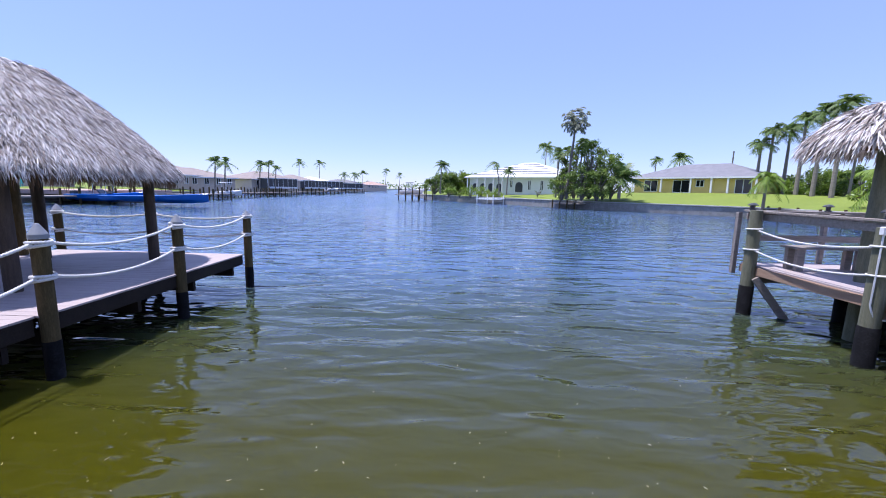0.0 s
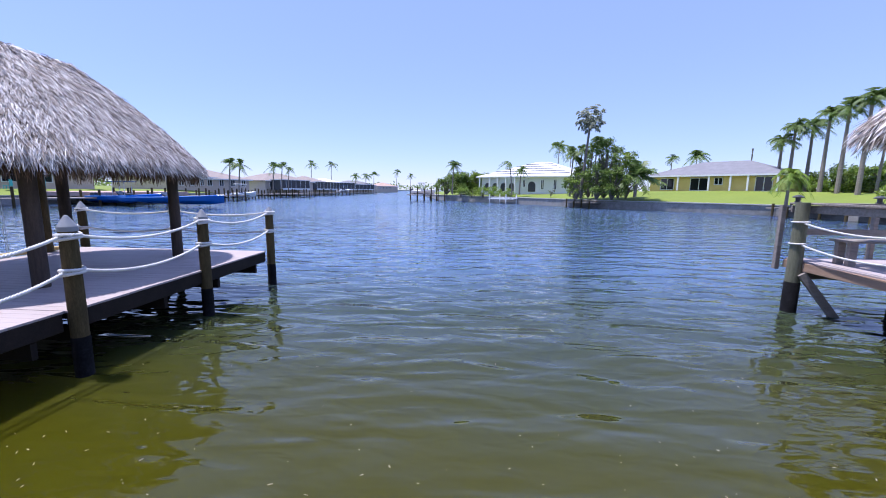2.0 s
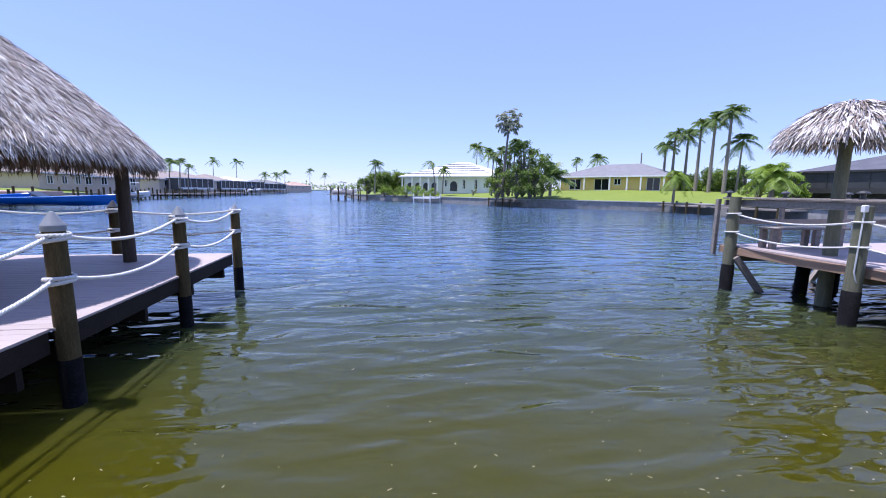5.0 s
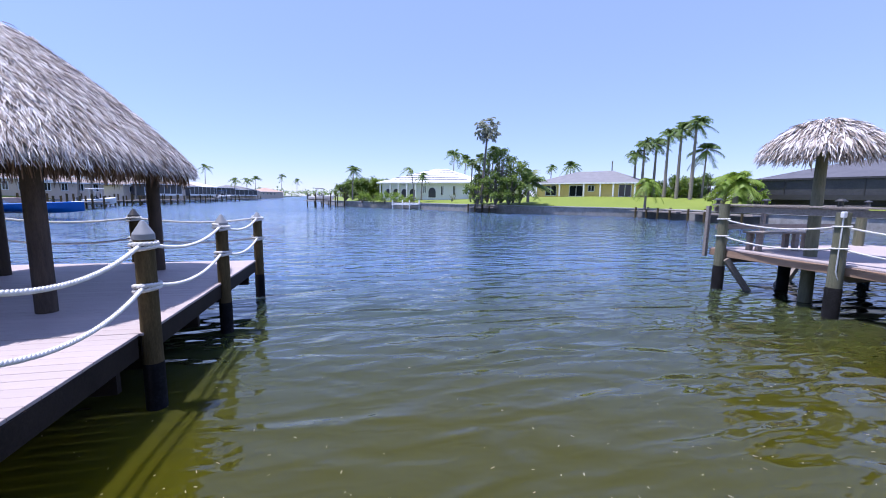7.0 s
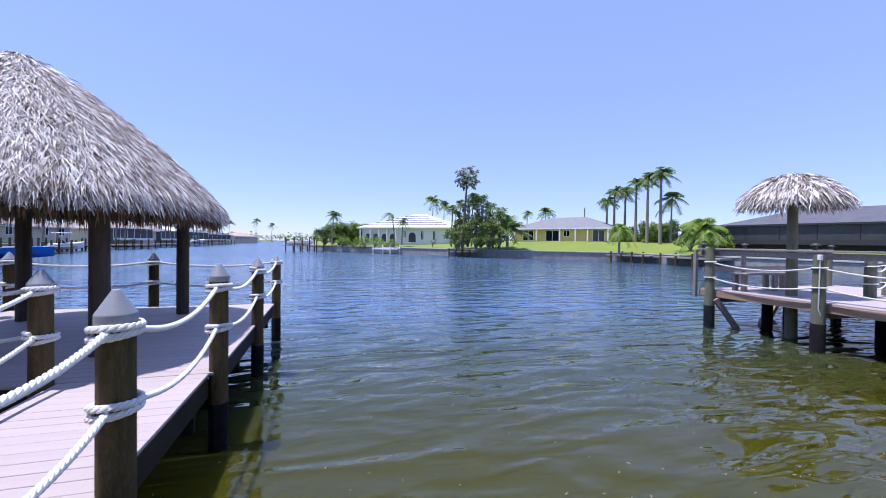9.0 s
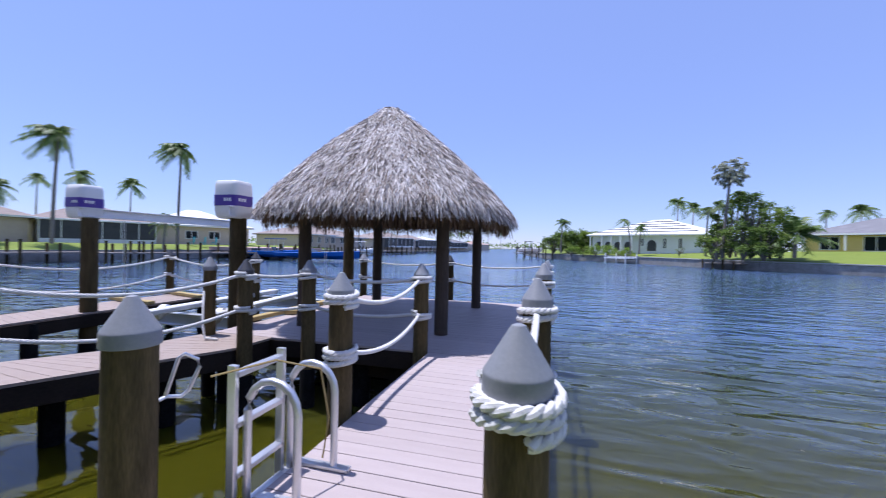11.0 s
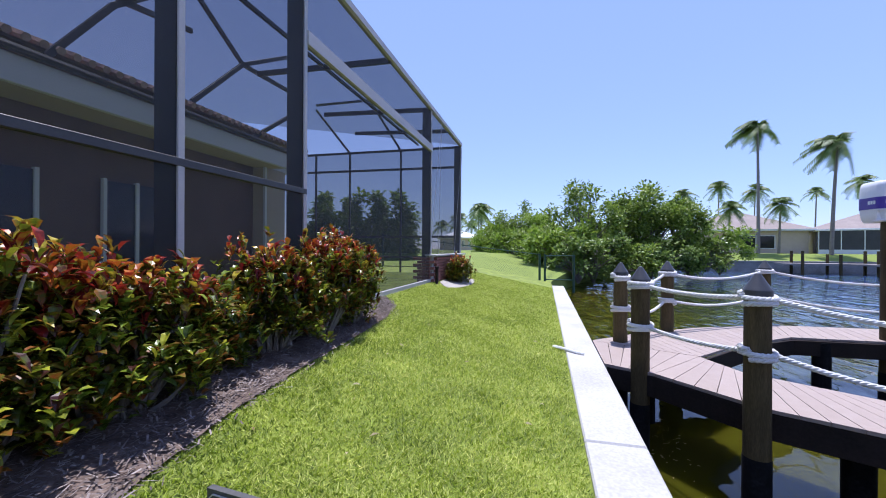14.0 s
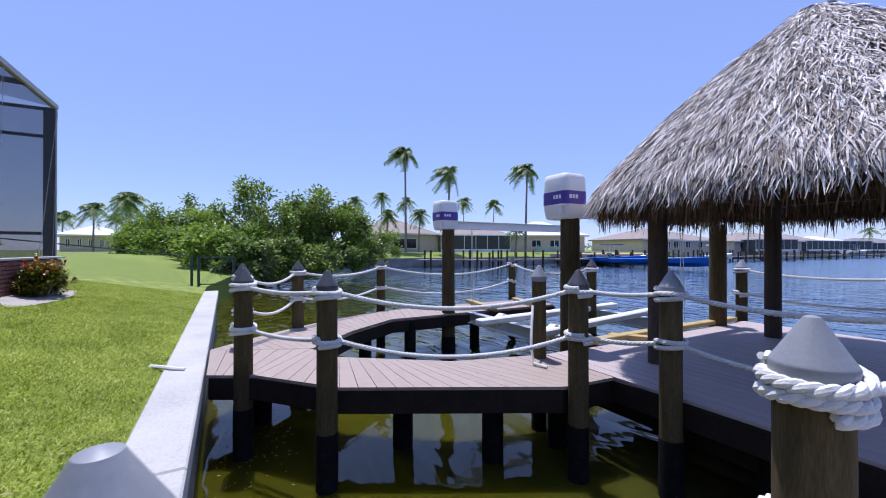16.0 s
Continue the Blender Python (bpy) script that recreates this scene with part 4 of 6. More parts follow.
# ---- more of the cage, and the house inside it ----
for k, x in enumerate((-10.6, X_END + 0.02)):
    for dx in (0.35, 1.1):
        bar("brace_cable", (x, CY + 0.04, 4.45), (x + dx, CY + 0.06, 0.6 + 0.5), 0.008, 0.008, CAGEL_M)
Y6 = -6.2
for p, q in (((-6.17, 3.65), (-7.28, 4.75)), ((-7.28, 4.75), (-8.95, 5.7)), ((-6.16, 4.79), (-5.0, 4.6)), ((-7.28, 4.75), (-6.16, 5.5)), ((-7.28, 4.75), (-8.96, 4.79)),
             ((-7.52, 3.42), (-8.96, 4.4)), ((-4.22, 3.46), (-4.95, 4.48)), ((-4.95, 4.48), (-5.9, 5.3))):
    bar("roof_strut", (p[0], Y6, p[1]), (q[0], Y6, q[1]), 0.05, 0.08)
for p, q in (((-8.29, 6.04), (-7.0, 4.47)), ((-6.29, 6.2), (-5.18, 4.45)), ((-8.29, 6.2), (-6.29, 6.2)), ((-8.6, 4.48), (-3.25, 4.46)), ((-8.6, 3.88), (-3.25, 3.84)),
             ((-7.0, 4.47), (-7.0, 0.5)), ((-5.18, 4.45), (-5.18, 0.5)), ((-8.28, 4.48), (-8.28, 0.5)), ((-8.6, 1.66), (-3.25, 1.66)), ((-8.6, 1.0), (-3.25, 1.0))):
    bar("end_wall_bar", (X_END, *p), (X_END, *q), 0.05, 0.07)
for x in (-3.25, -4.8, -7.3, -9.77, -11.5):
    bar("roof_beam", (x, CY, 4.5), (x - 0.4, Y6, 4.75), 0.05, 0.10)
bar("roof_purlin", (3, -4.6, 4.62), (X_END, -4.6, 4.62), 0.05, 0.06)

TILE_M = mat("clay_roof_tile", [(0.26, 0.16, 0.12), (0.42, 0.29, 0.23), (0.52, 0.40, 0.33)], 0.85, 2, 14, 0.5)
# brown carries the shade on the stucco wall inside the cage
WALLSHADE_M = mat("shaded_stucco", [(0.15, 0.10, 0.075), (0.20, 0.135, 0.105)], 0.9, 2, 100, 0.4)
GLASS_M = bpy.data.materials.new("dark_glass")
GLASS_M.use_nodes = True
GLASS_M.node_tree.nodes["Principled BSDF"].inputs["Base Color"].default_value = (0.015, 0.018, 0.022, 1)
GLASS_M.node_tree.nodes["Principled BSDF"].inputs["Roughness"].default_value = 0.06
home = thing("home", "stucco house with a clay tile roof behind the pool screen", "house")
g = Geo()
g.box((-1.2, -10.9, 1.8), (16.4, 8.0, 2.6))
part("wall", g, WALLSHADE_M, home, "stucco wall with its shade painted in as brown")
g = Geo()
g.box((-1.1, -6.84, 3.25), (16.7, 0.14, 0.34), None, 0.01)
part("frieze", g, HW_M, home, "pale frieze board")
g = Geo()
g.box((-0.5, -6.25, 3.21), (16.4, 0.10, 0.32), None, 0.01)
part("fascia", g, HW_M, home, "pale beige fascia under the eave")
g = Geo()
g.box((-0.5, -6.55, 3.06), (16.2, 0.58, 0.03))
part("soffit", g, STUCCO_M, home, "beige soffit")
g = Geo()
g.tube([(7.6, -6.16, 3.42), (-8.75, -6.16, 3.42)], 0.05, 8)
part("gutter", g, BRONZE_M, home, "dark bronze gutter")
g = Geo()
g.add([(7.6, -6.2, 3.55), (-9.5, -6.2, 3.55), (-5.5, -10.9, 5.4), (7.6, -10.9, 5.4), (-9.5, -15.5, 3.55), (7.6, -15.5, 3.55)], [(0, 3, 2, 1), (1, 2, 4), (3, 5, 4, 2)])
part("roof", g, TILE_M, home, "brown clay barrel tile roof")
for i in range(56):
    g = Geo()
    x = -9.3 + i * 0.165
    g.tube([(x, -6.15, 3.58), (x, -6.15 - min(4.6, (x + 9.5) * 1.17 + 0.15), 3.58 + min(4.6, (x + 9.5) * 1.17 + 0.15) * 0.394)], 0.05, 6)
    part("tile_row", g, TILE_M, home, smooth=True)
for x0, x1 in ((-6.25, -5.3), (-4.5, -2.4)):
    g = Geo()
    g.box(((x0 + x1) / 2, -6.87, 1.35), (x1 - x0, 0.06, 1.8))
    win = part("sliding_door", g, GLASS_M, home, "dark glass sliding door")
    for x in (x0, (x0 + x1) / 2, x1):
        g = Geo()
        g.box((x, -6.84, 1.35), (0.05, 0.06, 1.86))
        part("frame_bar", g, HW_M, win)
# sunlit wall end, its light put in as paler stucco than the wall
g = Geo()
g.box((-8.75, -6.80, 1.78), (0.70, 0.40, 2.56), None, 0.02)
part("pier", g, STUCCO_M, home, "stucco pier at the house corner, sunlight painted in as a paler tone")
g = Geo()
g.box((-8.38, -6.57, 1.78), (0.06, 0.05, 2.56))
part("downpipe", g, HW_M, home, "white downpipe")
for i, (x, y) in enumerate(((-20.5, -12.5), (-21.0, -11.0), (-21.4, -9.7), (-21.5, -8.2))):
    t = thing("cypress", "tall dark green columnar cypress behind the cage", "tree", (x, y, 0.5), "cypress row")
    rr = random.Random(60 + i)
    g = Geo()
    g.tube([(0, 0, -0.3), (0, 0, 3.2)], 0.1, 6, 0.03)
    part("trunk", g, BARK_M, t)
    cl = [(Vector((rr.gauss(0, .2), rr.gauss(0, .2), 0.4 + 0.32 * k)), 0.75 - 0.045 * k) for k in range(11)]
    tagged(part("crown", crown_geo(rr, cl, 900, 0.3, 0.10), DARKLEAF_M, t), kind="stuff")

# low brick wall pieces
g = Geo()
g.box((0, 0, 0), (0.20, 0.09, 0.062), None, 0.004)
me = g.mesh("brick", BRICK_M)
bw = thing("brick_wall", "low red brick wall under the end of the cage", "wall", kind="structure")
for j in range(8):
    for i in range(16):
        x = -9.80 - 0.105 - i * 0.21 - (0.105 if j % 2 else 0)
        if x < X_END:
            continue
        ob = part("brick", me, BRICK_M, bw)
        ob.location = (x, CY + 0.075, 0.54 + j * 0.072)
    for i in range(2):
        ob = part("brick", me, BRICK_M, bw)
        ob.location, ob.rotation_euler = (-9.72, CY + 0.02 - i * 0.21 - (0.1 if j % 2 else 0), 0.54 + j * 0.072), (0, 0, radians(90))
g = Geo()
g.box(((-9.70 + X_END) / 2, CY - 0.02, 0.8), (3.38, 0.14, 0.6))
part("mortar_core", g, OLDCONC_M, bw)
g = Geo()
g.box(((-9.66 + X_END) / 2, CY + 0.04, 1.125), (3.5, 0.26, 0.04), None, 0.006)
part("coping", g, CONC_M, bw)

# chain link fence and gate across the lot line
FENCE_M = mat("green_fence_tube", [(0.012, 0.05, 0.035), (0.02, 0.07, 0.05)], 0.45, 4, 50, 0.1)
fence = thing("chain_link_fence", "green chain-link fence with a small gate at the seawall", "fence")
FX = -16.9
for y, top in ((-0.82, 1.10), (-0.62, 1.08), (0.45, 1.06), (-7.4, 1.9)):
    g = Geo()
    zz = lawn_z(y) if y < 0 else -0.3
    g.tube([(FX, y, zz - 0.1), (FX, y, top)], 0.045, 8)
    part("fence_post", g, FENCE_M, fence)
for p, q in (((-0.82, 1.07), (-7.4, 1.85)), ((-0.62, 1.03), (0.45, 1.03)), ((-0.62, 0.1), (0.45, 0.1))):
    g = Geo()
    g.tube([(FX, *p), (FX, *q)], 0.022, 6)
    part("top_rail", g, FENCE_M, fence)
g = Geo()
for i in range(40):
    for sg in (-1, 1):
        y = -0.62 + 0.04 * i - 0.3
        p, q = Vector((FX, y, 0.1)), Vector((FX, y + sg * 0.9, 1.03))
        if min(p.y, q.y) >= -0.64 and max(p.y, q.y) <= 0.47:
            g.tube([p, q], 0.003, 3)
for i in range(70):
    y = -0.85 - i * 0.09
    g.tube([(FX, y, lawn_z(y) - 0.05), (FX, y - 0.5, lawn_z(y) + 0.55 + i * 0.007)], 0.0025, 3)
    g.tube([(FX, y - 0.5, lawn_z(y) - 0.05), (FX, y, lawn_z(y) + 0.55 + i * 0.007)], 0.0025, 3)
part("wire_mesh", g, FENCE_M, fence)

# ---- neighbour's dock with palm umbrella ----
GREYWOOD_M = mat("grey_weathered_wood", [(0.15, 0.125, 0.105), (0.26, 0.225, 0.195), (0.34, 0.30, 0.27)], 0.85, 4, 50, 0.5, (1, 6, 6))
REDWOOD_M = mat("reddish_deck_edge", [(0.26, 0.16, 0.10), (0.38, 0.26, 0.18)], 0.8, 3, 40, 0.4, (1, 1, 6))
MOSSPILE_M = mat("greenish_pile_wood", [(0.085, 0.09, 0.055), (0.145, 0.145, 0.09), (0.20, 0.19, 0.13)], 0.85, 5, 40, 0.5, (5, 5, 0.6))
ND = 0.20
nd = thing("neighbour_dock", "weathered wooden dock with rails on greenish piles", "dock")
X0, X1, Y0, Y1 = 11.5, 17.0, 0.6, 7.95
nb = round((X1 - X0) / 0.148)
g = Geo()
g.box((0, 0, -0.017), (0.142, Y1 - Y0, 0.034), None, 0.003)
me = g.mesh("plank", DECK_M)
for i in range(nb):
    ob = part("plank", me, DECK_M, nd)
    ob.location = (X0 + (i + 0.5) * (X1 - X0) / nb, (Y0 + Y1) / 2, ND)
for p, q in (((X0, Y0), (X0, Y1)), ((X0, Y1), (X1, Y1)), ((X1, Y0), (X1, Y1))):
    g = Geo()
    g.beam((*p, ND - 0.12), (*q, ND - 0.12), 0.05, 0.17)
    part("fascia_board", g, REDWOOD_M, nd)
for x, y in ((13.1, 7.2), (13.6, 5.0), (14.4, 7.5), (14.0, 5.0), (14.0, 2.5), (16.5, 7.5), (16.5, 5.0), (12.0, 2.2)):
    g = Geo()
    g.lathe((x, y, 0), [(0.13, -1.5), (0.13, ND - 0.05)], 12)
    part("support_post", g, WET_M, nd, smooth=True)
for p, q in (((11.5, 7.5, -0.05), (17, 7.5, -0.05)), ((11.5, 5.0, -0.05), (17, 5.0, -0.05)), ((11.5, 2.4, -0.05), (17, 2.4, -0.05))):
    g = Geo()
    g.beam(p, q, 0.08, 0.22)
    part("joist", g, GREYWOOD_M, nd)
for p, q in (((11.45, 7.42, -0.05), (12.1, 7.2, -1.0)), ((14.6, 8.2, -0.95), (15.2, 8.2, -0.1)), ((13.5, 7.7, -1.0), (14.1, 7.7, -0.1))):
    g = Geo()
    g.beam(p, q, 0.1, 0.14)
    part("brace", g, GREYWOOD_M, nd)
for x, y, top in ((11.41, 7.57, 1.36), (11.36, 4.97, 1.24), (11.4, 2.2, 1.24)):
    g = Geo()
    g.lathe((x, y, 0), [(0.125, -0.25), (0.12, 0.4), (0.115, top)], 16)
    part("shaft", g, MOSSPILE_M, nd, smooth=True)
    g = Geo()
    g.lathe((x, y, 0), [(0.135, -1.5), (0.135, -0.26), (0.126, -0.24)], 16)
    part("wet_sleeve", g, WET_M, nd, smooth=True)
for x, y in ((13.9, 5.4), (15.0, 5.6), (16.0, 5.8), (16.4, 7.7)):
    g = Geo()
    g.lathe((x, y, 0), [(0.12, ND), (0.115, 1.2)], 14)
    part("shaft", g, MOSSPILE_M, nd, smooth=True)
for p, q in (((11.60, 0.8, 1.33), (11.60, 8.0, 1.33)), ((11.5, 7.95, 1.33), (17.0, 7.95, 1.33))):
    g = Geo()
    g.beam(p, q, 0.15, 0.04)
    part("rail_cap", g, GREYWOOD_M, nd)
    g = Geo()
    g.beam((p[0], p[1], 1.22), (q[0], q[1], 1.22), 0.04, 0.14)
    part("rail", g, GREYWOOD_M, nd)
for x in (11.35, 13.2, 15.1, 17.0):
    g = Geo()
    g.beam((x, 7.98, -0.05), (x, 7.98, 1.3), 0.09, 0.09)
    part("rail_post", g, GREYWOOD_M, nd)
g = Geo()
g.beam((11.6, 7.95, 0.75), (17.0, 7.95, 0.75), 0.04, 0.13)
part("rail", g, GREYWOOD_M, nd)
for (xa, ya), (xb, yb) in (((11.41, 7.57), (11.36, 4.97)), ((11.36, 4.97), (11.4, 2.2)), ((13.9, 5.4), (15.0, 5.6)), ((15.0, 5.6), (16.0, 5.8))):
    for h in (0.95, 0.52):
        swag((xa, ya, h), (xb, yb, h), 0.12, 0.018, "white rope slung along the neighbouring dock", "ropes of the neighbouring dock")
for x, y in ((11.41, 7.57), (11.36, 4.97), (13.9, 5.4), (15.0, 5.6), (16.0, 5.8)):
    for h in (0.95, 0.52):
        g = Geo()
        pts = [(x + 0.135 * math.cos(i / 2), y + 0.135 * math.sin(i / 2), h + 0.003 * i) for i in range(16)]
        g.tube(pts, 0.018, 6)
        part("rope_wrap", g, ROPE_M, nd, "white rope turns", True)
g = Geo()
g.tube([(11.25, 4.9, 1.2), (11.24, 4.9, 0.1), (11.3, 4.88, -0.1), (11.5, 4.85, -0.12)], 0.012, 8)
g.box((11.25, 4.9, 1.2), (0.08, 0.06, 0.12), None, 0.01)
part("power_conduit", g, WHITE_M, nd, "grey power conduit and box", True)


def post_light(x, y, z):
    t = thing("post_light", "small black solar lantern on the dock rail", "lamp", (x, y, z), "dock lanterns")
    g = Geo()
    g.lathe((0, 0, 0), [(0.06, 0.0), (0.06, 0.02), (0.04, 0.03), (0.045, 0.10)], 8)
    part("base", g, CAPD_M, t)
    g = Geo()
    g.lathe((0, 0, 0), [(0.10, 0.10), (0.10, 0.115), (0.05, 0.15), (0.01, 0.16)], 8)
    part("hood", g, CAPD_M, t)


for x, y in ((11.6, 7.95), (13.2, 7.95), (15.1, 7.95), (11.6, 5.2), (17.0, 7.95), (11.6, 2.4)):
    post_light(x, y, 1.35)
bench = thing("dock_bench", "weathered wooden bench on the neighbouring dock", "bench")
for y in (7.0, 7.14, 7.28):
    g = Geo()
    g.beam((11.8, y, 0.66), (13.9, y, 0.66), 0.13, 0.04)
    part("seat_board", g, GREYWOOD_M, bench)
for x in (11.95, 13.1, 13.75):
    for y in (7.02, 7.26):
        g = Geo()
        g.beam((x, y, ND), (x, y, 0.64), 0.09, 0.14)
        part("leg", g, GREYWOOD_M, bench)

umb = thing("palm_umbrella", "thatched palm umbrella on one leaning wooden post", "umbrella")
g = Geo()
g.tube([(12.25, 6.05, -1.5), (12.3, 6.1, 0.6), (12.42, 6.2, 3.0)], 0.14, 14, 0.10)
part("pole", g, MOSSPILE_M, umb, smooth=True)
th, co = thatch_cover((12.42, 6.2), 0.88, 0.88, 0.02, 2.60, 3.18, 8000, 0.36, 12, bulge=0.13, width=0.014, fringe=0.30)
tagged(part("thatch", th, THATCH_M, umb, "sun-bleached palm thatch"), kind="stuff")
part("roof_core", co, UNDER_M, umb)

# ---- far banks ----
EAST = [(-16, 240), (-9, 140), (-1.8, 96.8), (1.4, 89.9), (14.2, 73.0), (25.3, 57.5), (34.7, 50.7), (39.8, 46.1), (41.2, 38.0), (42.0, 28.0), (44.0, 5.0)]
EAST_RISE = [1.0, 1.0, 1.2, 1.25, 1.35, 1.75, 1.95, 1.9, 1.7, 1.7, 1.7]
WEST = [(-46, 12), (-46, 30), (-46, 52), (-47, 78), (-62, 127), (-78, 215), (-92, 420), (-110, 900)]
def bank(name, line, inland, z0, z1, far, m, label, back=12.0):
    """A lawn that climbs from its seawall line to a level stretch behind it."""
    g = Geo()
    inner = []
    for k, p in enumerate(line):
        a, b = Vector(line[max(k - 1, 0)]), Vector(line[min(k + 1, len(line) - 1)])
        d = (b - a).normalized()
        n = Vector((-d.y, d.x)) * inland
        inner.append((p[0] + n.x * back, p[1] + n.y * back))
    n = len(line)
    g.add([(x, y, z0) for x, y in line] + [(*p, z) for p, z in zip(inner, z1)] + [(x, y, -1.55) for x, y in line], [])
    for k in range(n - 1):
        g.f += [(k, k + 1, n + k + 1, n + k), (2 * n + k, 2 * n + k + 1, k + 1, k)]
    g.add([(*p, z) for p, z in zip(inner, z1)] + [(x, y, 1.2) for x, y in far], [tuple(range(n + len(far)))])
    return solo(name, g, m, label, "lawn", kind="structure")


bank("bank_east", EAST, 1, 0.27, EAST_RISE, [(600, 5), (600, 900), (-40, 900)], FARGRASS_M, "green lawns of the opposite bank")
bank("bank_west", WEST, 1, 0.15, [0.9] * len(WEST), [(-600, 900), (-600, 12)], FARGRASS_M, "green lawns of the bank across the side canal", 4.0)
g = Geo()
lot = [(-17, -0.4, 0.0), (-24, 0.6, 0.0), (-33, 3.2, 0.0), (-45, 11.8, 0.2), (-17, -4, 0.5), (-24, -5, 0.75), (-33, -5, 0.9), (-45, -4, 1.0), (-17, -40, 0.9), (-24, -40, 1.0), (-33, -40, 1.0), (-45, -40, 1.0),
       (-400, 11.8, 0.4), (-400, -4, 1.0), (-400, -40, 1.0)]
g.add(lot + [(x, y, -1.55) for x, y, z in lot[:4]] + [(-400, 11.8, -1.55)],
      [(4, 5, 1, 0), (5, 6, 2, 1), (6, 7, 3, 2), (8, 9, 5, 4), (9, 10, 6, 5), (10, 11, 7, 6), (7, 13, 12, 3), (11, 14, 13, 7), (0, 1, 16, 15), (1, 2, 17, 16), (2, 3, 18, 17), (3, 12, 19, 18)])
solo("bank_south", g, FARGRASS_M, "rough grass of the vacant lot", "lawn", kind="structure")
g = Geo()
g.slab([(-600, -40), (600, -40), (600, -400), (-600, -400)][::-1], -1.5, 0.5)
solo("land_behind", g, FARGRASS_M, "grass behind the house", "lawn", kind="structure")
for nm, line, z in (("seawall_east", EAST, 0.29), ("seawall_west", WEST, 0.17)):
    sw = thing(nm, "long grey concrete seawall of the far bank", "seawall", kind="structure")
    for p, q in zip(line, line[1:]):
        g = Geo()
        g.beam((*p, -0.55), (*q, -0.55), 0.35, 1.5)
        part("wall_face", g, OLDCONC_M, sw)
        g = Geo()
        g.beam((*p, z + 0.02), (*q, z + 0.02), 0.55, 0.14)
        part("cap_slab", g, CONC_M if nm == "seawall_east" else OLDCONC_M, sw)

GREYROOF_M = mat("grey_shingle", [(0.15, 0.15, 0.16), (0.23, 0.225, 0.24)], 0.9, 1, 6, 0.2)
WHITEROOF_M = mat("white_tile_roof", [(0.66, 0.66, 0.66), (0.78, 0.78, 0.78)], 0.7, 1, 6, 0.2)
BEIGEROOF_M = mat("beige_tile_roof", [(0.22, 0.18, 0.16), (0.32, 0.27, 0.24)], 0.9, 1, 6, 0.2)
DARKROOF_M = mat("dark_shingle", [(0.07, 0.07, 0.085), (0.12, 0.12, 0.14)], 0.9, 1, 6, 0.2)
LANAI_M = mat("dark_lanai", [(0.025, 0.025, 0.03), (0.06, 0.06, 0.065)], 0.5, 1, 8, 0)


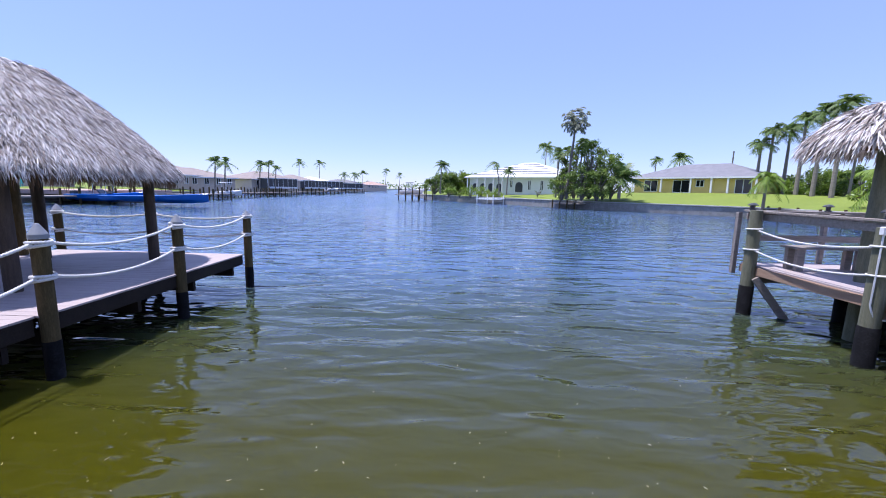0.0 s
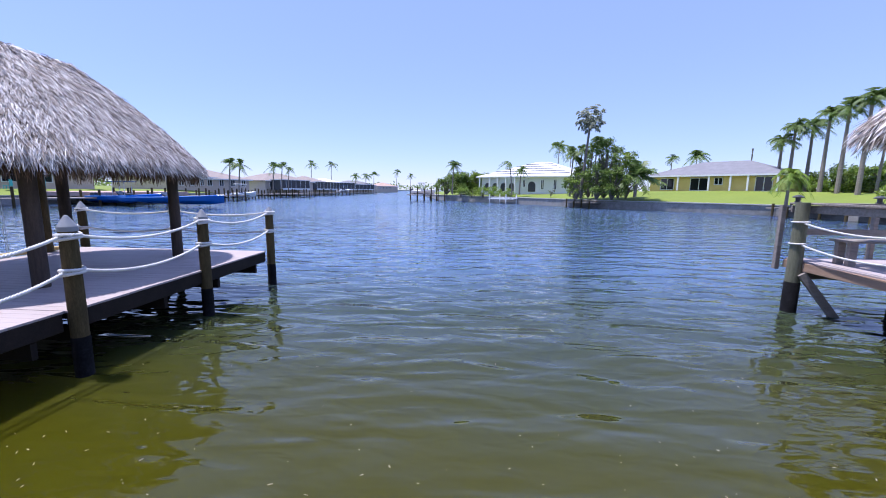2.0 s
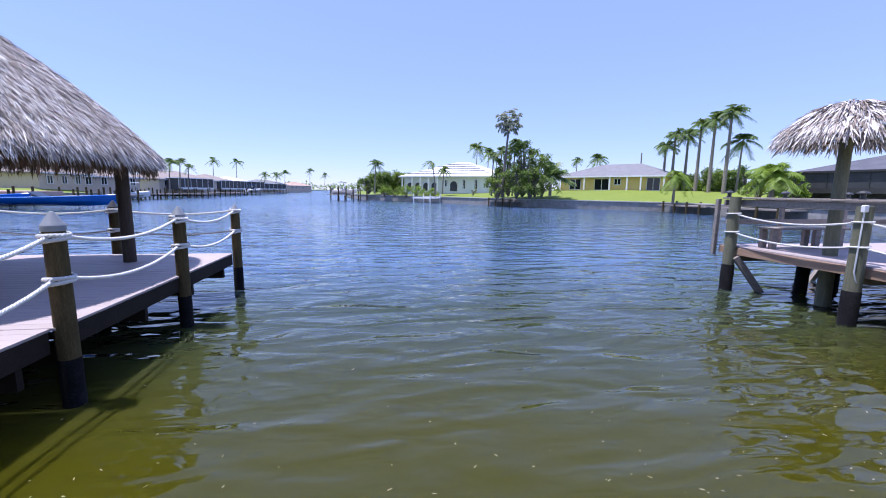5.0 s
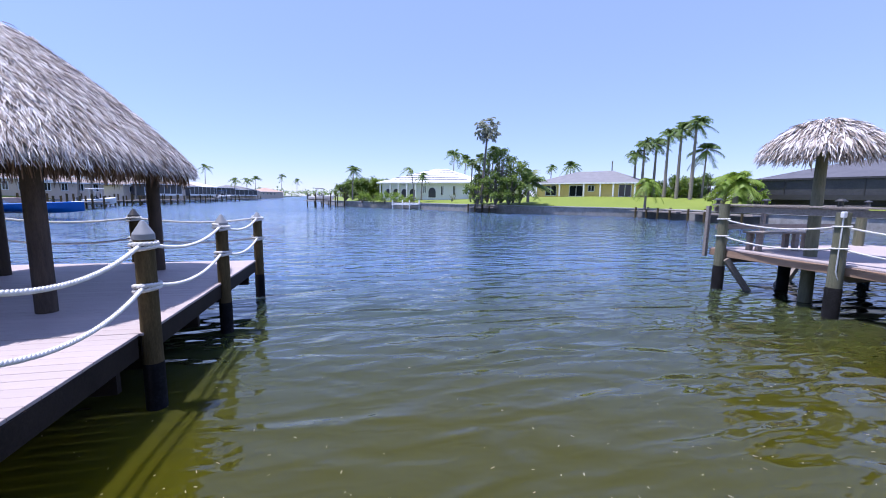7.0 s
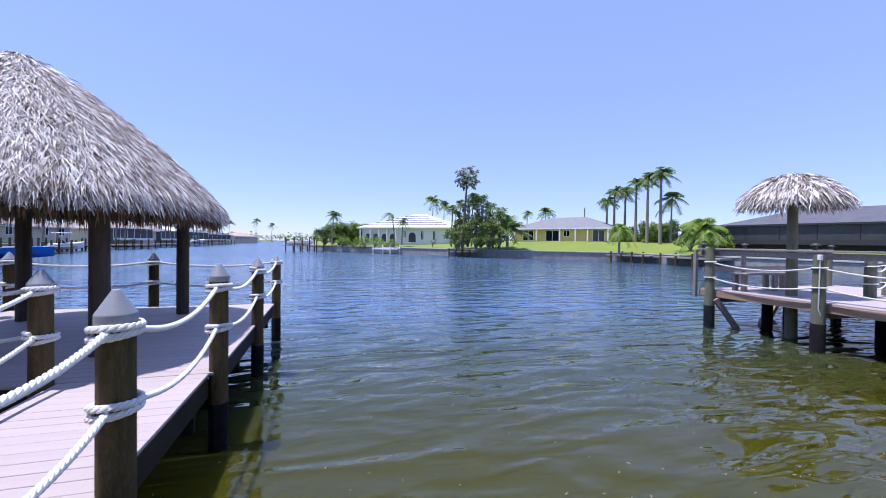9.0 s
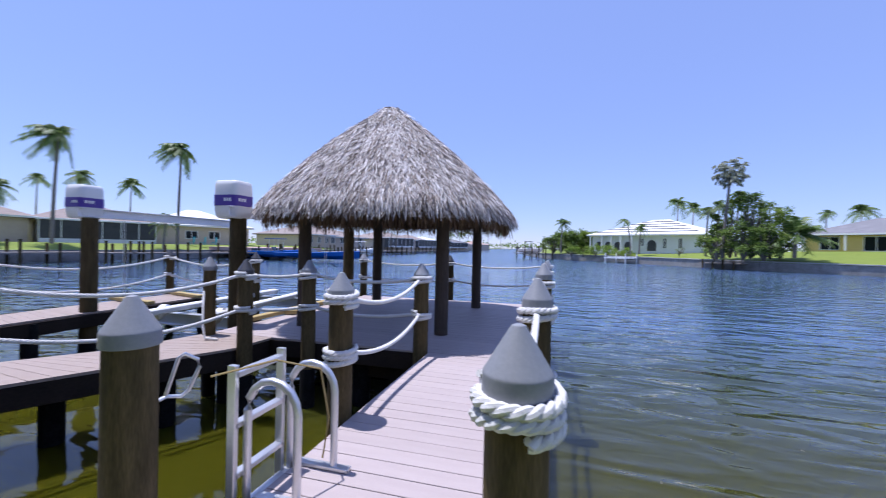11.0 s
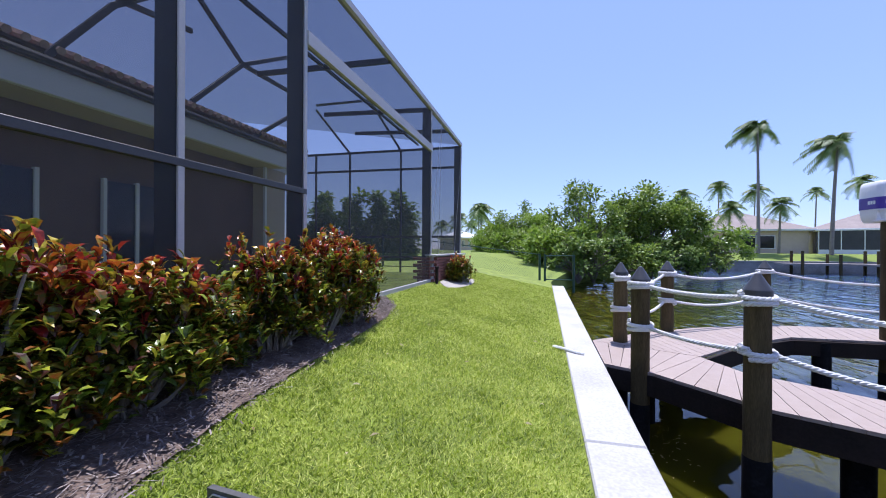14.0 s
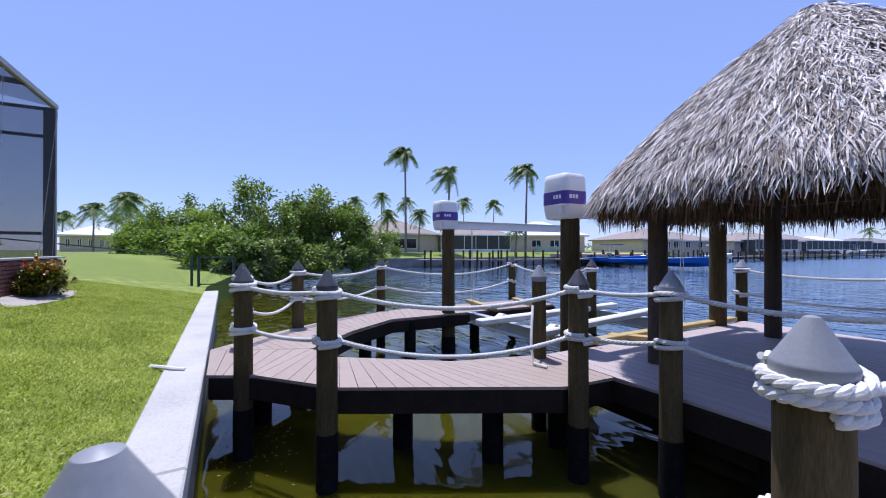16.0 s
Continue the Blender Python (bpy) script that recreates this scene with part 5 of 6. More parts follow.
def house(label, p, q, depth, h, rise, wall_m, roof_m, base=0.1, windows=(), lanai=None, over=0.6, arches=(), bands=0, columns=(), trim=None):
    """A hip-roofed house whose front runs from p to q, the body lying to the left of that line; windows: (from, to, sill, head) along the front, 0 to 1."""
    p, q = Vector((*p, 0)), Vector((*q, 0))
    d = (q - p)
    W = d.length
    t = thing("house", label, "house", (p.x, p.y, base), "houses along the canal", rz=math.degrees(math.atan2(d.y, d.x)))
    g = Geo()
    g.box((W / 2, depth / 2, h / 2 - 0.75), (W, depth, h + 1.5))
    part("wall", g, wall_m, t)
    g = Geo()
    o, i = over, min(depth / 2, W / 2.3)
    vs = [(-o, -o, h), (W + o, -o, h), (W + o, depth + o, h), (-o, depth + o, h), (i, depth / 2, h + rise), (W - i, depth / 2, h + rise)]
    vs += [(x, y, z - 0.25) for x, y, z in vs[:4]]
    g.add(vs, [(0, 1, 5, 4), (1, 2, 5), (2, 3, 4, 5), (3, 0, 4), (6, 7, 1, 0), (7, 8, 2, 1), (8, 9, 3, 2), (9, 6, 0, 3), (9, 8, 7, 6)])
    roof = part("roof", g, roof_m, t)
    g = Geo()
    g.beam((-o, -o - 0.03, h - 0.1), (W + o, -o - 0.03, h - 0.1), 0.06, 0.22, 0)
    part("fascia", g, WHITE_M, roof)
    for k in range(bands):
        u = (k + 1) / (bands + 1)
        g = Geo()
        g.beam((-o + (i + o) * u, -o + (depth / 2 + o) * u, h + rise * u + 0.05), (W + o - (i + o) * u, -o + (depth / 2 + o) * u, h + rise * u + 0.05), 0.35, 0.12, 0)
        part("roof_band", g, GREYROOF_M, roof)
    for a, b, z0, z1 in windows:
        g = Geo()
        g.box((W * (a + b) / 2, 0.02, (z0 + z1) / 2), (W * (b - a), 0.16, z1 - z0))
        w = part("window", g, GLASS_M, t)
        g = Geo()
        for x in (W * a, W * (a + b) / 2, W * b):
            g.box((x, -0.07, (z0 + z1) / 2), (0.09, 0.08, z1 - z0 + 0.1))
        for z in (z0, z1):
            g.box((W * (a + b) / 2, -0.07, z), (W * (b - a) + 0.1, 0.08, 0.09))
        part("window_frame", g, WHITE_M, w)
    for a, b, z1 in arches:
        g = Geo()
        x0, x1 = W * a, W * b
        r = (x1 - x0) / 2
        pts = [(x0, 0.0), (x1, 0.0)] + [((x0 + x1) / 2 + r * math.cos(math.pi * k / 8), z1 + r * math.sin(math.pi * k / 8)) for k in range(9)]
        n = len(pts)
        g.add([(x, -0.05, z) for x, z in pts] + [(x, 0.1, z) for x, z in pts], [tuple(range(n)), tuple(range(2 * n - 1, n - 1, -1))] + [(k, n + k, n + (k + 1) % n, (k + 1) % n) for k in range(n)])
        # a near-black panel stands in for the shade inside the open arch
        part("arch", g, LANAI_M, t, "shaded archway")
    if lanai:
        a, b, dp, lh = lanai
        g = Geo()
        g.box((W * (a + b) / 2, -dp / 2, lh / 2), (W * (b - a), dp, lh))
        la = part("lanai", g, LANAI_M, t, "dark screened lanai")
        g = Geo()
        g.box((W * (a + b) / 2, -dp / 2, lh + 0.08), (W * (b - a) + 0.5, dp + 0.5, 0.18))
        part("lanai_roof", g, trim or WHITE_M, la)
        for k in range(7):
            g = Geo()
            g.box((W * (a + (b - a) * k / 6), -dp - 0.03, lh / 2), (0.09, 0.07, lh))
            part("lanai_post", g, trim or WHITE_M, la)
        g = Geo()
        g.box((W * (a + b) / 2, -dp - 0.04, 0.25), (W * (b - a), 0.07, 0.5))
        part("knee_wall", g, trim or WHITE_M, la)
    for u in columns:
        g = Geo()
        g.box((W * u, -over + 0.1, h / 2), (0.22, 0.22, h))
        part("column", g, WHITE_M, t)
    return t


W7 = [(0.08 + 0.16 * k, 0.14 + 0.16 * k, 0.8, 2.1) for k in range(6)]
house("white house with arches and a banded white hip roof", (8.18, 86.91), (24.22, 74.97), 17, 3.05, 3.3, HW_M, WHITEROOF_M, 1.40,
      windows=((0.50, 0.53, 0.9, 2.3), (0.70, 0.73, 0.5, 2.3), (0.83, 0.86, 0.5, 2.3)), arches=((0.04, 0.11, 1.0), (0.14, 0.21, 1.0), (0.24, 0.31, 1.0), (0.34, 0.41, 1.0), (0.56, 0.64, 1.2)), bands=5, columns=(0.0, 0.125, 0.225, 0.325, 0.43), over=0.9)
house("yellow ranch house with a grey hip roof across the canal", (36.03, 69.38), (46.88, 55.55), 11, 2.35, 2.3, HY_M, GREYROOF_M, 1.95,
      windows=((0.10, 0.22, 0.1, 1.9), (0.36, 0.50, 0.0, 1.9), (0.55, 0.61, 0.9, 1.9), (0.84, 0.95, 0.0, 2.0)), columns=(0.0, 0.27, 0.52, 0.68, 0.80, 0.99), over=0.8)
house("dark-roofed house with a screened lanai behind palms", (46.84, 36.1), (52.0, 18.0), 12, 2.1, 2.1, LANAI_M, DARKROOF_M, 1.70, lanai=(0.02, 0.98, 1.6, 2.0), trim=BRONZE_M)
house("white-roofed house beyond the neighbouring dock", (71.0, 47.0), (76.0, 41.0), 9, 3.2, 0.9, HW_M, WHITEROOF_M, 2.2, windows=W7)
# west bank, side canal
house("beige house with a low hip roof by the side canal", (-59.43, 18.26), (-58.56, 30.45), 11, 3.0, 2.6, STUCCO_M, BEIGEROOF_M, 0.9, windows=((0.40, 0.72, 0.6, 2.2),))
house("cream house with a long screened lanai beside the canal", (-60.14, 31.74), (-55.37, 42.57), 10, 3.0, 2.2, STUCCO_M, BEIGEROOF_M, 0.9, lanai=(0.02, 0.98, 3.0, 2.7))
house("cream house with a white tile roof by the side canal", (-56.75, 44.05), (-50.68, 56.21), 12, 3.0, 2.8, STUCCO_M, WHITEROOF_M, 0.9, windows=((0.30, 0.42, 0.9, 2.1), (0.54, 0.66, 0.9, 2.1)))
house("tan house with a pale roof beyond the boats", (-52.37, 75.12), (-44.90, 88.76), 12, 2.3, 2.0, STUCCO_M, BEIGEROOF_M, 0.9, windows=W7)
for lab, a, b, d0, d1, wm, rm, la in (
        ("grey-roofed house with a carport on the canal", 300, 405, 92, 104, STUCCO_M, BEIGEROOF_M, None),
        ("beige house with a screened pool by the canal", 462, 545, 125, 138, STUCCO_M, BEIGEROOF_M, (0.1, 0.7, 4.0, 2.8)),
        ("house with a dark screened lanai by the canal", 540, 575, 150, 160, STUCCO_M, BEIGEROOF_M, (0.0, 1.0, 3.0, 2.8)),
        ("white-roofed house by the canal", 562, 604, 175, 185, HW_M, WHITEROOF_M, (0.0, 1.0, 5.0, 3.0)),
        ("low tan house far along the canal", 606, 655, 215, 230, STUCCO_M, GREYROOF_M, (0.0, 0.8, 3.0, 2.8)),
        ("red-roofed house far along the canal", 660, 694, 270, 280, STUCCO_M, TILE_M, None)):
    pts = {300: (-50.43, 72.13), 405: (-48.32, 88.05), 462: (-52.01, 110.03), 545: (-45.06, 127.43), 540: (-50.34, 138.25), 575: (-47.22, 150.09), 562: (-54.97, 163.25), 604: (-48.63, 175.92),
           606: (-56.82, 204.78), 655: (-46.21, 223.12), 660: (-53.34, 262.51), 694: (-42.38, 274.87)}
    house(lab, pts[a], pts[b], 14, 2.6, 2.4, wm, rm, 0.9, windows=W7[:4], lanai=la)
house("white-roofed house beyond the vacant lot", (-82.95, -22.29), (-84.77, -14.08), 10, 2.8, 1.6, STUCCO_M, WHITEROOF_M, 0.9, windows=W7)

# trees of the vacant lot
for i, ((x, y), h, r, m) in enumerate((
        ((-26.41, 0.40), 3.2, 2.0, LIME_M), ((-28.31, 1.84), 5.3, 2.3, MANG_M), ((-31.13, 3.51), 5.0, 2.6, MANG_M), ((-30.90, 4.94), 5.6, 2.5, MANG_M), ((-32.52, 6.90), 6.0, 2.7, MANG_M),
        ((-34.01, 9.08), 4.9, 2.6, MANG_M), ((-35.33, 11.50), 3.4, 2.2, LIME_M), ((-25.26, 2.11), 2.6, 1.8, DARKLEAF_M), ((-27.02, 3.88), 2.4, 1.9, MANG_M), ((-29.60, 6.19), 2.4, 2.0, DARKLEAF_M),
        ((-32.85, 9.43), 2.3, 1.9, MANG_M), ((-36.01, 12.55), 2.2, 1.6, MANG_M), ((-40.37, -3.01), 5.6, 2.6, MANG_M), ((-42.23, -4.95), 4.0, 2.8, LIME_M), ((-38.43, -1.49), 4.2, 2.6, LIME_M), ((-32.43, -0.45), 3.0, 2.2, MANG_M),
        ((-24.35, 1.20), 2.2, 1.5, DARKLEAF_M), ((-48.07, -6.72), 4.0, 2.6, DARKLEAF_M), ((-36.34, -3.43), 2.6, 2.2, LIME_M))):
    z = -0.3 if i in (7, 8, 9, 10, 11, 16) else 0.1
    tree("mangrove_tree", "bushy green mangrove on the vacant lot bank", "tree", x, y, z, h * 1.06, r * 1.1, 100 + i, m, 520, 0.24, 0.085, 0.07, "mangroves", low=0.0)
for i, ((x, y), h, r) in enumerate((((-25.38, 0.80), 2.6, 1.0), ((-33.44, 10.83), 1.8, 1.2), ((-24.25, 2.12), 1.5, 0.9))):
    tree("dry_shrub", "grey leafless shrub tangled in the mangroves", "shrub", x, y, 0.0, h, r, 160 + i, DRY_M, 160, 0.3, 0.012, 0.03)

# palms of the west side
for i, ((x, y), h, r, lean) in enumerate((
        ((-51.55, 22.06), 14.81, 2.9, (-1.0, 0.3)), ((-49.81, 27.67), 11.98, 3.1, (0.3, 0.3)), ((-47.30, 39.77), 13.2, 3.0, (0.2, 0.2)))):
    palm(x, y, 0.3, h, r * 0.86, 200 + i, lean, 30, 0.95, 0.2, wind=(-0.38, -0.2), leaflets=20)
for i, ((x, y), h, r) in enumerate((
        ((-77.02, 22.31), 10.80, 2.4), ((-80.12, 28.76), 12.30, 2.5), ((-56.31, 21.05), 6.37, 2.2), ((-82.83, 35.39), 11.98, 2.8), ((-56.22, 26.23), 6.75, 2.2),
        ((-83.71, 44.90), 11.45, 2.2), ((-80.98, 49.55), 12.71, 2.8), ((-77.03, 55.38), 11.94, 2.8), ((-46.72, 37.37), 4.07, 1.8),
        ((-74.50, -12.65), 8.39, 3.2), ((-79.02, -17.39), 7.50, 3.0), ((-94.29, -17.62), 6.79, 3.0), ((-62.09, -10.22), 7.36, 2.6), ((-92.68, -24.60), 6.92, 3.0))):
    palm(x, y, 0.3, h - 0.3, r, 220 + i, (0.2, 0.1), 22, 0.85, 0.16, label="bushy palm behind the canal houses")
# palms along the far canal
for i, ((x, y), h, r) in enumerate((
        ((-41.69, 75.70), 6.15, 2.4), ((-41.24, 78.30), 6.10, 2.4), ((-44.49, 99.27), 6.96, 2.4), ((-43.52, 101.97), 7.13, 2.4), ((-43.66, 106.31), 6.32, 2.0),
        ((-60.83, 166.36), 11.94, 3.0), ((-59.62, 188.12), 12.85, 3.4), ((-53.99, 252.11), 10.57, 4.0), ((-46.63, 294.43), 14.32, 4.0), ((-40.71, 325.74), 12.61, 4.0),
        ((-54.25, 210.74), 8.39, 3.5), ((-51.48, 221.84), 8.81, 3.5))):
    palm(x, y, 0.2, h - 0.2, r, 260 + i, (0.3, 0.2), 15, 0.75, 0.18, label="palm on the far canal bank", leaflets=12)
for i, ((x, y), z, top, r) in enumerate((
        ((1.84, 85.12), 1.0, 6.8, 2.2), ((14.79, 75.07), 1.2, 5.5, 1.6), ((26.27, 96.17), 1.2, 12.2, 3.0), ((28.45, 93.52), 1.2, 10.7, 2.4), ((49.66, 81.39), 1.2, 8.9, 2.5),
        ((45.99, 83.40), 1.2, 8.6, 1.6), ((12.27, 108.65), 1.2, 5.6, 1.7), ((21.9, 61.5), 1.2, 7.9, 1.7), ((20.9, 62.5), 1.2, 7.2, 1.5), ((23.6, 60.0), 1.2, 9.0, 1.6))):
    palm(x, y, z, top - z, r, 280 + i, (0.3, 0.2), 22, 0.8, 0.15, label="coconut palm on the far canal bank", leaflets=14)
palm(13.3, 74.35, 1.1, 5.7, 1.5, 295, (-0.7, 0.1), 9, 1.0, 0.13, label="slim palm with a bowed crown before the white house", wind=(-0.6, 0.1))
palm(27.9, 55.52, 1.3, 2.5, 3.3, 300, (0.2, 0), 20, 0.42, 0.24, label="wide date palm with long arching fronds")
palm(38.97, 43.94, 0.5, 3.2, 2.1, 301, (0.1, 0), 26, 1.1, 0.17, m=LIME_M, label="short bright green palm on the far lawn")
for i, ((x, y), top) in enumerate((((48.91, 59.04), 8.3), ((49.86, 58.28), 10.0), ((52.51, 58.69), 10.1), ((49.82, 53.08), 10.7), ((49.71, 50.49), 11.1), ((49.62, 47.81), 11.5))):
    palm(x, y, 1.7, top - 1.7, 2.3, 310 + i, (0.1, 0.1), 22, 0.75, 0.27, leaflets=20, label="royal palm with a smooth pale trunk and green crownshaft", group="royal palms", tidy=True, wind=(0.12, -0.1))
palm(51.5, 47.7, 1.7, 7.1, 2.6, 318, (0.3, 0.1), 18, 0.8, 0.16, label="coconut palm with drooping fronds beside the royal palms")
palm(41.6, 33.7, 1.6, 1.9, 2.9, 319, (0.1, 0.1), 34, 0.8, 0.26, m=LIME_M, label="low bushy palm beside the dark-roofed house")
for i, ((x, y), z, top, r, m) in enumerate((
        ((0.34, 91.1), 1.0, 4.6, 2.0, DARKLEAF_M), ((3.43, 91.1), 1.0, 5.4, 3.0, DARKLEAF_M), ((6.27, 93.0), 1.0, 5.8, 3.2, MANG_M), ((9.41, 98.8), 1.2, 5.6, 3.0, DARKLEAF_M),
        ((21.66, 62.17), 1.2, 7.2, 1.7, DARKLEAF_M), ((23.18, 60.62), 1.2, 8.3, 2.1, MANG_M), ((24.86, 58.95), 1.2, 8.7, 2.3, DARKLEAF_M), ((26.66, 58.24), 1.2, 8.4, 2.1, MANG_M),
        ((28.0, 58.9), 1.2, 7.2, 1.6, DARKLEAF_M), ((24.97, 55.9), 1.0, 4.6, 2.0, DARKLEAF_M), ((23.01, 56.44), 1.0, 4.9, 1.9, DARKLEAF_M), ((20.8, 58.2), 1.0, 4.3, 1.4, MANG_M),
        ((55.10, 61.73), 1.6, 4.9, 2.2, DARKLEAF_M), ((55.76, 58.50), 1.6, 5.5, 2.2, MANG_M), ((55.92, 55.63), 1.6, 5.7, 2.3, DARKLEAF_M), ((55.92, 52.83), 1.6, 5.6, 2.1, MANG_M), ((54.18, 48.89), 1.6, 5.8, 2.0, DARKLEAF_M),
        ((44.94, 38.27), 1.5, 4.1, 1.5, MANG_M), ((43.52, 33.83), 1.5, 3.4, 1.4, LIME_M), ((51.9, 54.6), 1.6, 4.0, 1.7, LIME_M), ((51.6, 51.4), 1.6, 4.0, 1.7, MANG_M), ((77.39, 48.52), 1.2, 6.7, 2.6, MANG_M), ((75.07, 42.80), 1.2, 6.4, 3.0, MANG_M))):
    tree("shade_tree", "dense leafy green tree on the far bank", "tree", x, y, z - 0.2, (top - z) * 1.14, r * 1.1, 400 + i, m, 420, 0.30, 0.11, 0.14, "trees of the far bank", low=0.0)
for i, ((x, y), top, r) in enumerate((((2.16, 79.12), 1.9, 1.1), ((4.33, 79.09), 2.1, 1.2), ((6.58, 77.99), 2.3, 1.2), ((8.57, 76.85), 2.2, 1.3), ((10.41, 75.67), 1.8, 1.1), ((11.78, 74.50), 1.5, 0.9))):
    # shrubs stand where the lawn begins behind the seawall cap
    tree("lime_shrub", "rounded lime-green hedge shrub by the far seawall", "shrub", x + 1.6, y + 2.2, 0.3, top + 0.1, r * 1.35, 450 + i, LIME_M, 420, 0.2, 0.08, 0.04, "lime hedge", low=0.0)
tree("green_bush", "loose green bush spilling over the far seawall", "bush", 20.9, 59.4, 0.4, 2.2, 1.4, 468, MANG_M, 300, 0.22, 0.08, 0.05, low=0.0)
tree("dark_shrub", "small dark shrub on the white house lawn", "shrub", 19.34, 69.04, 0.9, 1.3, 0.8, 470, CROTON_M, 260, 0.18, 0.07, 0.04, low=0.0)

# bare tall tree with sparse drooping tufts
rnd = random.Random(77)
bt = thing("old_fan_palm", "tall shaggy fan palm rising above the far trees", "palm tree", (21.3, 57.9, 0.9), rz=0)
g = Geo()
TH = 10.8
g.tube([(0, 0, -0.3), (0.25, 0, TH * 0.4), (0.6, 0.1, TH * 0.8), (0.75, 0.1, TH)], 0.22, 9, 0.11)
for k in range(12):
    a = rnd.uniform(0, 6.28)
    g.tube([(0.65, 0.1, TH * 0.86), (0.75 + 1.2 * math.cos(a), 0.1 + 1.2 * math.sin(a), TH * 0.97 + rnd.uniform(-1.8, 0.9))], 0.04, 5, 0.02)
part("trunk", g, BARK_M, bt, smooth=True)
SILVER_M = leafy("silver_frond", [(0.32, 0.34, 0.24), (0.60, 0.62, 0.52)], 0.6, 0.9, 0.5)
g = Geo()
for k in range(120):
    # fans on their stalks, the outer ones hanging
    a1, e1 = rnd.uniform(0, 6.28), rnd.uniform(-1.2, 1.3)
    q = rnd.uniform(0.5, 1.85)
    c = Vector((0.75 + q * math.cos(a1) * math.cos(e1), 0.1 + q * math.sin(a1) * math.cos(e1), TH + 0.1 + q * math.sin(e1)))
    for i in range(11):
        a = a1 + (i - 5) * 0.24
        el = e1 * 0.5 - 0.35
        leaf(g, c, Vector((math.cos(a) * math.cos(el), math.sin(a) * math.cos(el), math.sin(el))), Vector((rnd.gauss(0, 0.4), rnd.gauss(0, 0.4), 1)), 0.62, 0.045, 0.4)
tagged(part("crown", g, SILVER_M, bt), kind="stuff")

# utility pole
g = Geo()
g.tube([(57.0, 76.7, 0.8), (57.0, 76.7, 9.8)], 0.12, 7)
solo("utility_pole", g, BARK_M, "slim wooden utility pole behind the yellow house", "pole")

# ---- docks and boats of the far banks ----
def small_dock(x, y, rz, w, d, label, posts=3, z=0.05, lift_h=0.0):
    t = thing("far_dock", label, "dock", (x, y, 0), "docks of the far banks", rz=rz)
    g = Geo()
    g.box((0, 0, z), (w, d, 0.16))
    part("decking", g, GREYWOOD_M, t)
    for i in range(posts):
        for s in (-1, 1):
            g = Geo()
            px = -w / 2 + w * (i + 0.5) / posts
            g.lathe((px, s * d / 2, 0), [(0.13, -1.4), (0.12, 0.95 + 0.3 * ((i + s) % 2) + lift_h)], 8)
            part("shaft", g, PILE_M, t)


for (x, y), rz, w, d in (((-35.98, 62.75), 70, 10, 3, ), ((-38.96, 79.60), 65, 9, 3), ((-37.90, 94.65), 72, 12, 3), ((-39.08, 119.01), 72, 12, 3), ((-39.19, 142.21), 72, 14, 3), ((-39.86, 178.36), 75, 14, 3),
                         ((-43.67, 24.29), 85, 8, 2), ((-40.08, 32.84), 85, 8, 2), ((-41.17, 28.18), 85, 5, 2), ((-38.38, 42.92), 85, 12, 2.5), ((-36.24, 47.62), 85, 8, 2)):
    small_dock(x, y, rz, w, d, "weathered wooden dock along the far seawall", 6 if y > 60 else 3)
small_dock(-3.6, 86.6, 30, 8, 4, "wooden boat dock with a covered boat across the canal", 5, 0.35, 0.8)
small_dock(39.4, 42.0, -80, 6.5, 2.2, "weathered wooden dock with benches on the far bank", 4, 0.05, -0.7)
small_dock(22.2, 60.2, -54, 5.5, 2, "low wooden dock below the big trees", 4, -0.1, -0.8)
small_dock(40.4, 34.0, -85, 8, 2.5, "weathered wooden dock with chairs on the far bank", 4, 0.05, -0.7)
BLUE_M = mat("blue_gelcoat", [(0.01, 0.09, 0.36), (0.015, 0.13, 0.46)], 0.25, 1, 6, 0)
CANVAS_M = mat("blue_canvas", [(0.01, 0.05, 0.16), (0.02, 0.08, 0.22)], 0.8, 2, 12, 0)


